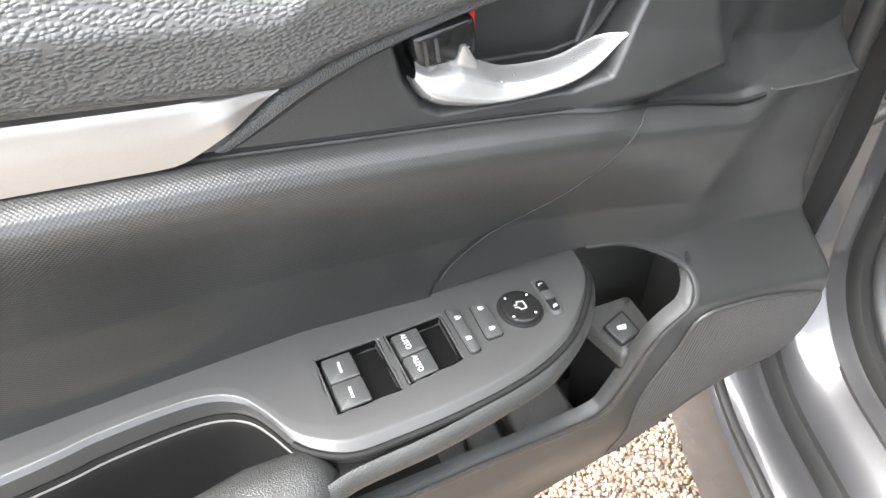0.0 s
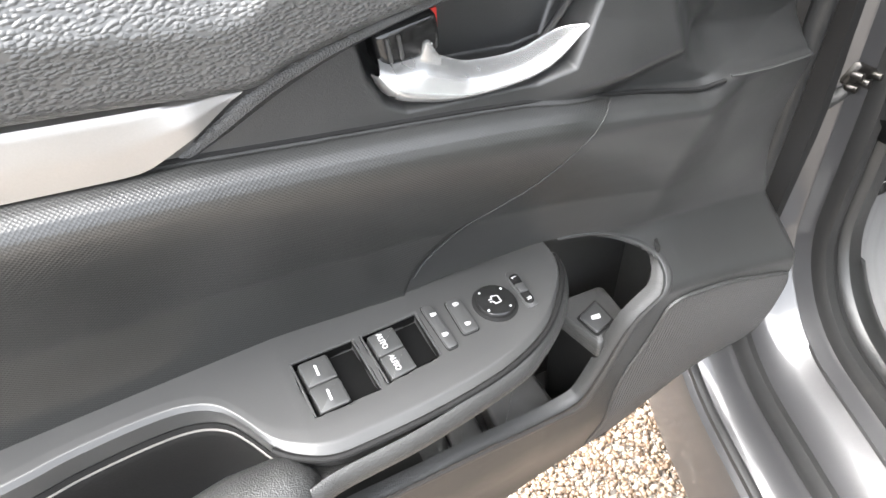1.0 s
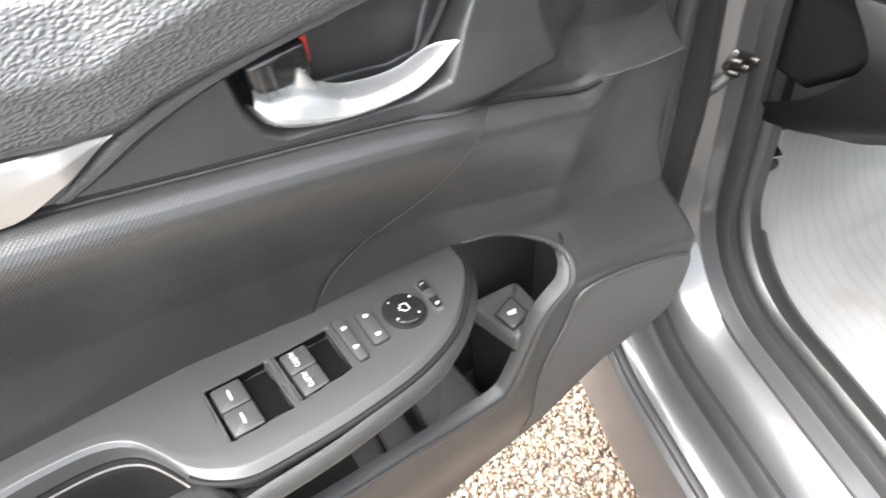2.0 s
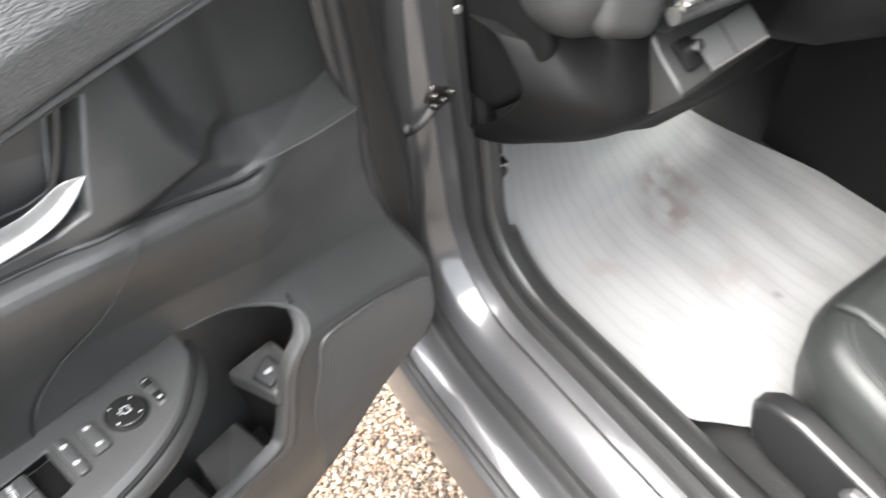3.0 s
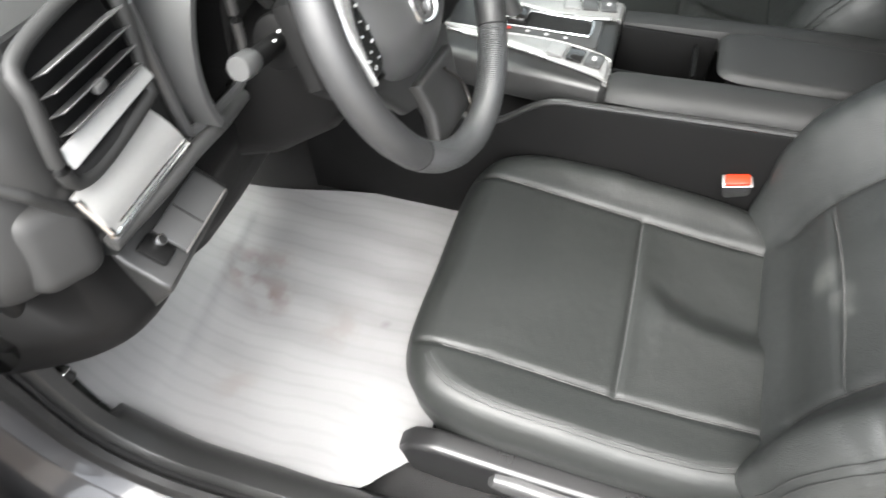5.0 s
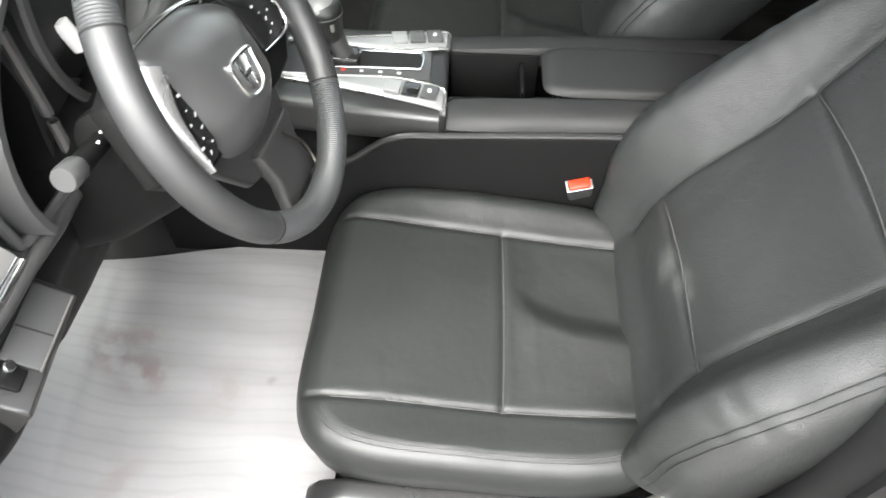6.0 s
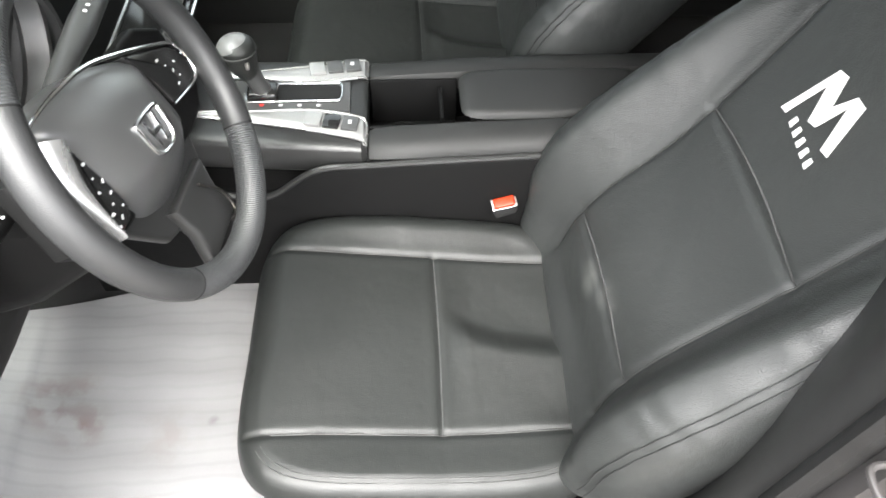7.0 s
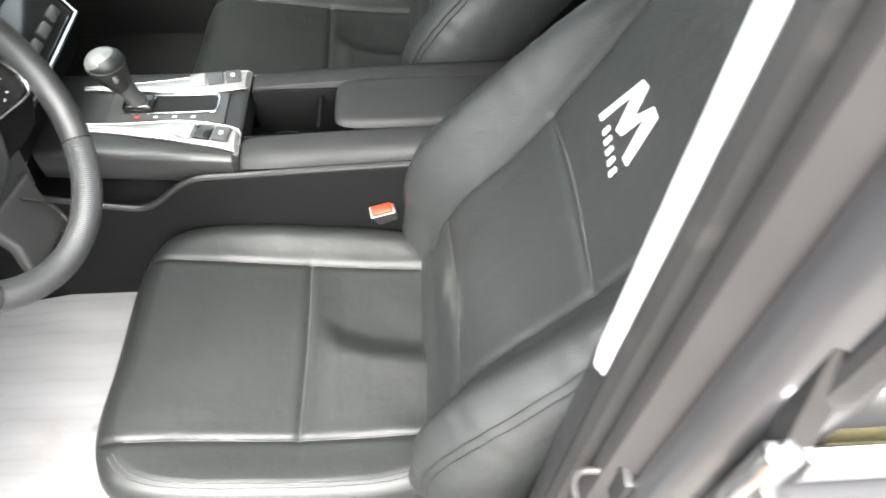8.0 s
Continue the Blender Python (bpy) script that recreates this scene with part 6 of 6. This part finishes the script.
# ---- centre console ----
console = thing("centre_console", "black centre console with padded armrest and silver trim", "console")
side_poly = [(0.62, 0.31), (0.62, 0.62), (0.42, 0.60), (0.31, 0.572), (0.26, 0.574), (0.22, 0.60), (0.185, 0.628), (0.10, 0.636), (-0.2, 0.647), (-0.62, 0.652), (-0.62, 0.31)]
for s in (-1, 1):
    part("console_side", prism(side_poly, 0.02, 0.004, 2, Matrix(((0, 0, s, s * 0.108), (1, 0, 0, 0), (0, 1, 0, 0), (0, 0, 0, 1)))), BLACK, console, "black console side panel")
    edge = curve([(s * 0.122, 0.44, 0.603), (s * 0.125, 0.31, 0.574), (s * 0.125, 0.26, 0.576), (s * 0.125, 0.185, 0.630), (s * 0.124, 0.10, 0.638), (s * 0.122, -0.2, 0.649), (s * 0.12, -0.6, 0.654)], 60)
    part("side_edge", tube(edge, 0.0055, 8), PLASTIC, console)
part("console_core", block(0.20, 1.2, 0.24, 0.02, 3, pose(0, -0.02, 0.43)), DARK, console)


def pad_rail(s):
    """A padded rail beside the bin; it ends in a rounded nose."""
    rings = []
    for y, w, top in ((0.104, 0.6, 0.650), (0.100, 0.85, 0.660), (0.09, 0.97, 0.664), (0.05, 1.0, 0.667), (-0.05, 1.0, 0.672), (-0.2, 1.0, 0.676), (-0.45, 1.0, 0.676), (-0.6, 1.0, 0.67)):
        x0, x1, zb = 0.060 + 0.02 * (1 - w), 0.118 - 0.01 * (1 - w), 0.636 + 0.004 * (0.1 - y)
        prof_ = [(x0, zb), (x0, top - 0.01), (x0 + 0.004, top - 0.002), (x0 + 0.012, top), (x1 - 0.022, top - 0.002), (x1 - 0.008, top - 0.009), (x1 - 0.001, top - 0.02), (x1, zb + 0.008), (x1 - 0.006, zb)]
        rings.append([(s * x, y, z) for x, z in prof_])
    return loft(rings)


for s in (-1, 1):
    part("padded_rail", pad_rail(s), DASHSKIN, console, "soft black padded rail")
a, b, ring_ = squircle(50, 7)
edge = (1 - ring_) * 0.058
lid = np.stack([a * 0.060, -0.205 + b * 0.155, 0.682 - np.where(edge < 0.012, 0.012 - np.sqrt(np.clip(0.012 ** 2 - (0.012 - edge) ** 2, 0, None)), 0) + 0.003 * (1 - a * a)], -1)
part("armrest_lid", sheet(lid, 0.05), DASHSKIN, console, "soft black armrest lid")
for s in (-1, 1):
    part("bin_wall", block(0.006, 0.15, 0.13, 0.002, 2, pose(s * 0.058, 0.025, 0.595)), BLACK, console)
part("bin_floor", block(0.11, 0.15, 0.01, 0.002, 2, pose(0, 0.025, 0.565)), BLACK, console)
part("cup_ring", tube([(0.035 * math.cos(q) - 0.01, 0.045 + 0.035 * math.sin(q), 0.592) for q in np.arange(30) * 2 * math.pi / 30], 0.003, 8, True), BLACK, console)
part("bin_rail", block(0.08, 0.006, 0.012, 0.002, 2, pose(0.01, -0.02, 0.645)), BLACK, console)
# shifter deck
part("shifter_deck", loft([ring(0.103, 0, 0.636, 0.108, 0.024, 28, 6), ring(0.112, 0, 0.636, 0.116, 0.032, 28, 6), ring(0.25, 0, 0.640, 0.108, 0.034, 28, 6), ring(0.42, 0, 0.648, 0.098, 0.036, 28, 6)]), PLASTIC, console)
for s in (-1, 1):
    o = np.array([(s * 0.104, 0.104, 0.662), (s * 0.098, 0.115, 0.671), (s * 0.080, 0.19, 0.675), (s * 0.062, 0.285, 0.679), (s * 0.052, 0.37, 0.683)])
    i = np.array([(s * 0.056, 0.104, 0.664), (s * 0.050, 0.115, 0.673), (s * 0.036, 0.19, 0.677), (s * 0.042, 0.285, 0.681), (s * 0.044, 0.37, 0.685)])
    o, i = curve(o, 30), curve(i, 30)
    tt = np.linspace(0, 1, 9)[None, :, None]
    g = o[:, None] * (1 - tt) + i[:, None] * tt
    g[..., 2] += 0.005 * np.sin(np.linspace(0, 1, 9) * math.pi)[None] ** 0.5
    trim = part("deck_trim", sheet(g if s > 0 else g[::-1], 0.008), TRIMGREY, console, "bright silver console trim")
    part("deck_trim_edge", tube(np.r_[o[::-1], i], 0.0026, 8), SATIN, console, "bright silver trim edge")
    for k, mm_ in ((0, SMOOTH), (1, GLOSS if s < 0 else SMOOTH), (2, TRIMGREY)):
        part("console_button", block(0.030, 0.026, 0.006, 0.002, 2, pose(s * (0.073 - 0.005 * k), 0.128 + 0.029 * k, 0.6805 + 0.001 * k, 2, 0, s * 10)), mm_, trim)
    part("button_mark", block(0.008, 0.006, 0.001, 0, 1, pose(s * 0.073, 0.128, 0.6842, 2, 0, 0)), PRINT, trim)
gate = part("gate_plate", block(0.074, 0.19, 0.010, 0.003, 2, pose(0, 0.225, 0.674, 2, 0, 0)), SMOOTH, console)
part("gate_slot", prism(rounded([(-0.020, -0.075), (0.022, -0.075), (0.020, 0.075), (-0.020, 0.075)], 0.012, 5), 0.003, 0.001, 1, pose(0.004, 0.220, 0.6785, 2, 0, 0)), DARK, gate)
part("gate_rim", tube([(x + 0.004, y + 0.220, 0.681) for x, y in curve(rounded([(-0.021, -0.077), (0.023, -0.077), (0.021, 0.077), (-0.021, 0.077)], 0.012, 5), 60, True)], 0.0014, 6, True), CHROME, gate)
for k in range(4):
    part("gate_mark", block(0.005, 0.006, 0.001, 0, 1, pose(-0.027, 0.18 + 0.03 * k, 0.6795 + 0.001 * k, 2, 0, 0)), PRINT if k < 3 else RED, gate)
shifter = thing("gear_lever", "black gear lever with leather knob", "gear lever", pose(0.0, 0.27, 0.678, 0, 0, 0))
part("boot", block(0.036, 0.05, 0.02, 0.007, 3, pose(0, 0, 0.008)), GLOSS, shifter)
part("shaft", tube([(0, 0, 0.01), (0, 0.006, 0.03), (0, 0.013, 0.052)], [0.017, 0.014, 0.016], 18), SMOOTH, shifter, "dark stem")
part("knob", tube(curve([(0, 0.012, 0.045), (0, 0.016, 0.055), (0, 0.021, 0.072), (0, 0.024, 0.086), (0, 0.025, 0.100), (0, 0.026, 0.109), (0, 0.026, 0.112)], 24), np.interp(np.linspace(0, 1, 24), [0, 0.12, 0.35, 0.6, 0.8, 0.93, 1], [0.016, 0.019, 0.024, 0.0295, 0.029, 0.021, 0.006]), 28), LEATHER, shifter, "black leather shift knob")
# grey of the cap is raised to hold the light falling on it
CAPGREY = material("grey_cap_lightened", (0.13, 0.13, 0.13), 0.3, spread=0.05)
a_, b_ = np.meshgrid(np.linspace(0.25, math.pi / 2, 10), np.linspace(-math.pi, math.pi, 33), indexing="ij")
part("knob_cap", sheet(np.stack([0.0298 * np.cos(a_) * np.cos(b_), 0.0252 + 0.0298 * np.cos(a_) * np.sin(b_), 0.0895 + 0.0245 * np.sin(a_)], -1)), CAPGREY, shifter, "smooth grey knob cap, paled for the light on it")
part("knob_seam", tube([(0.0297 * math.cos(q), 0.0245 + 0.0297 * math.sin(q), 0.091) for q in np.arange(40) * 2 * math.pi / 40], 0.0011, 6, True), PIPING, shifter)
part("knob_button", block(0.008, 0.006, 0.012, 0.002, 2, pose(-0.024, 0.008, 0.078)), SILVER, shifter)
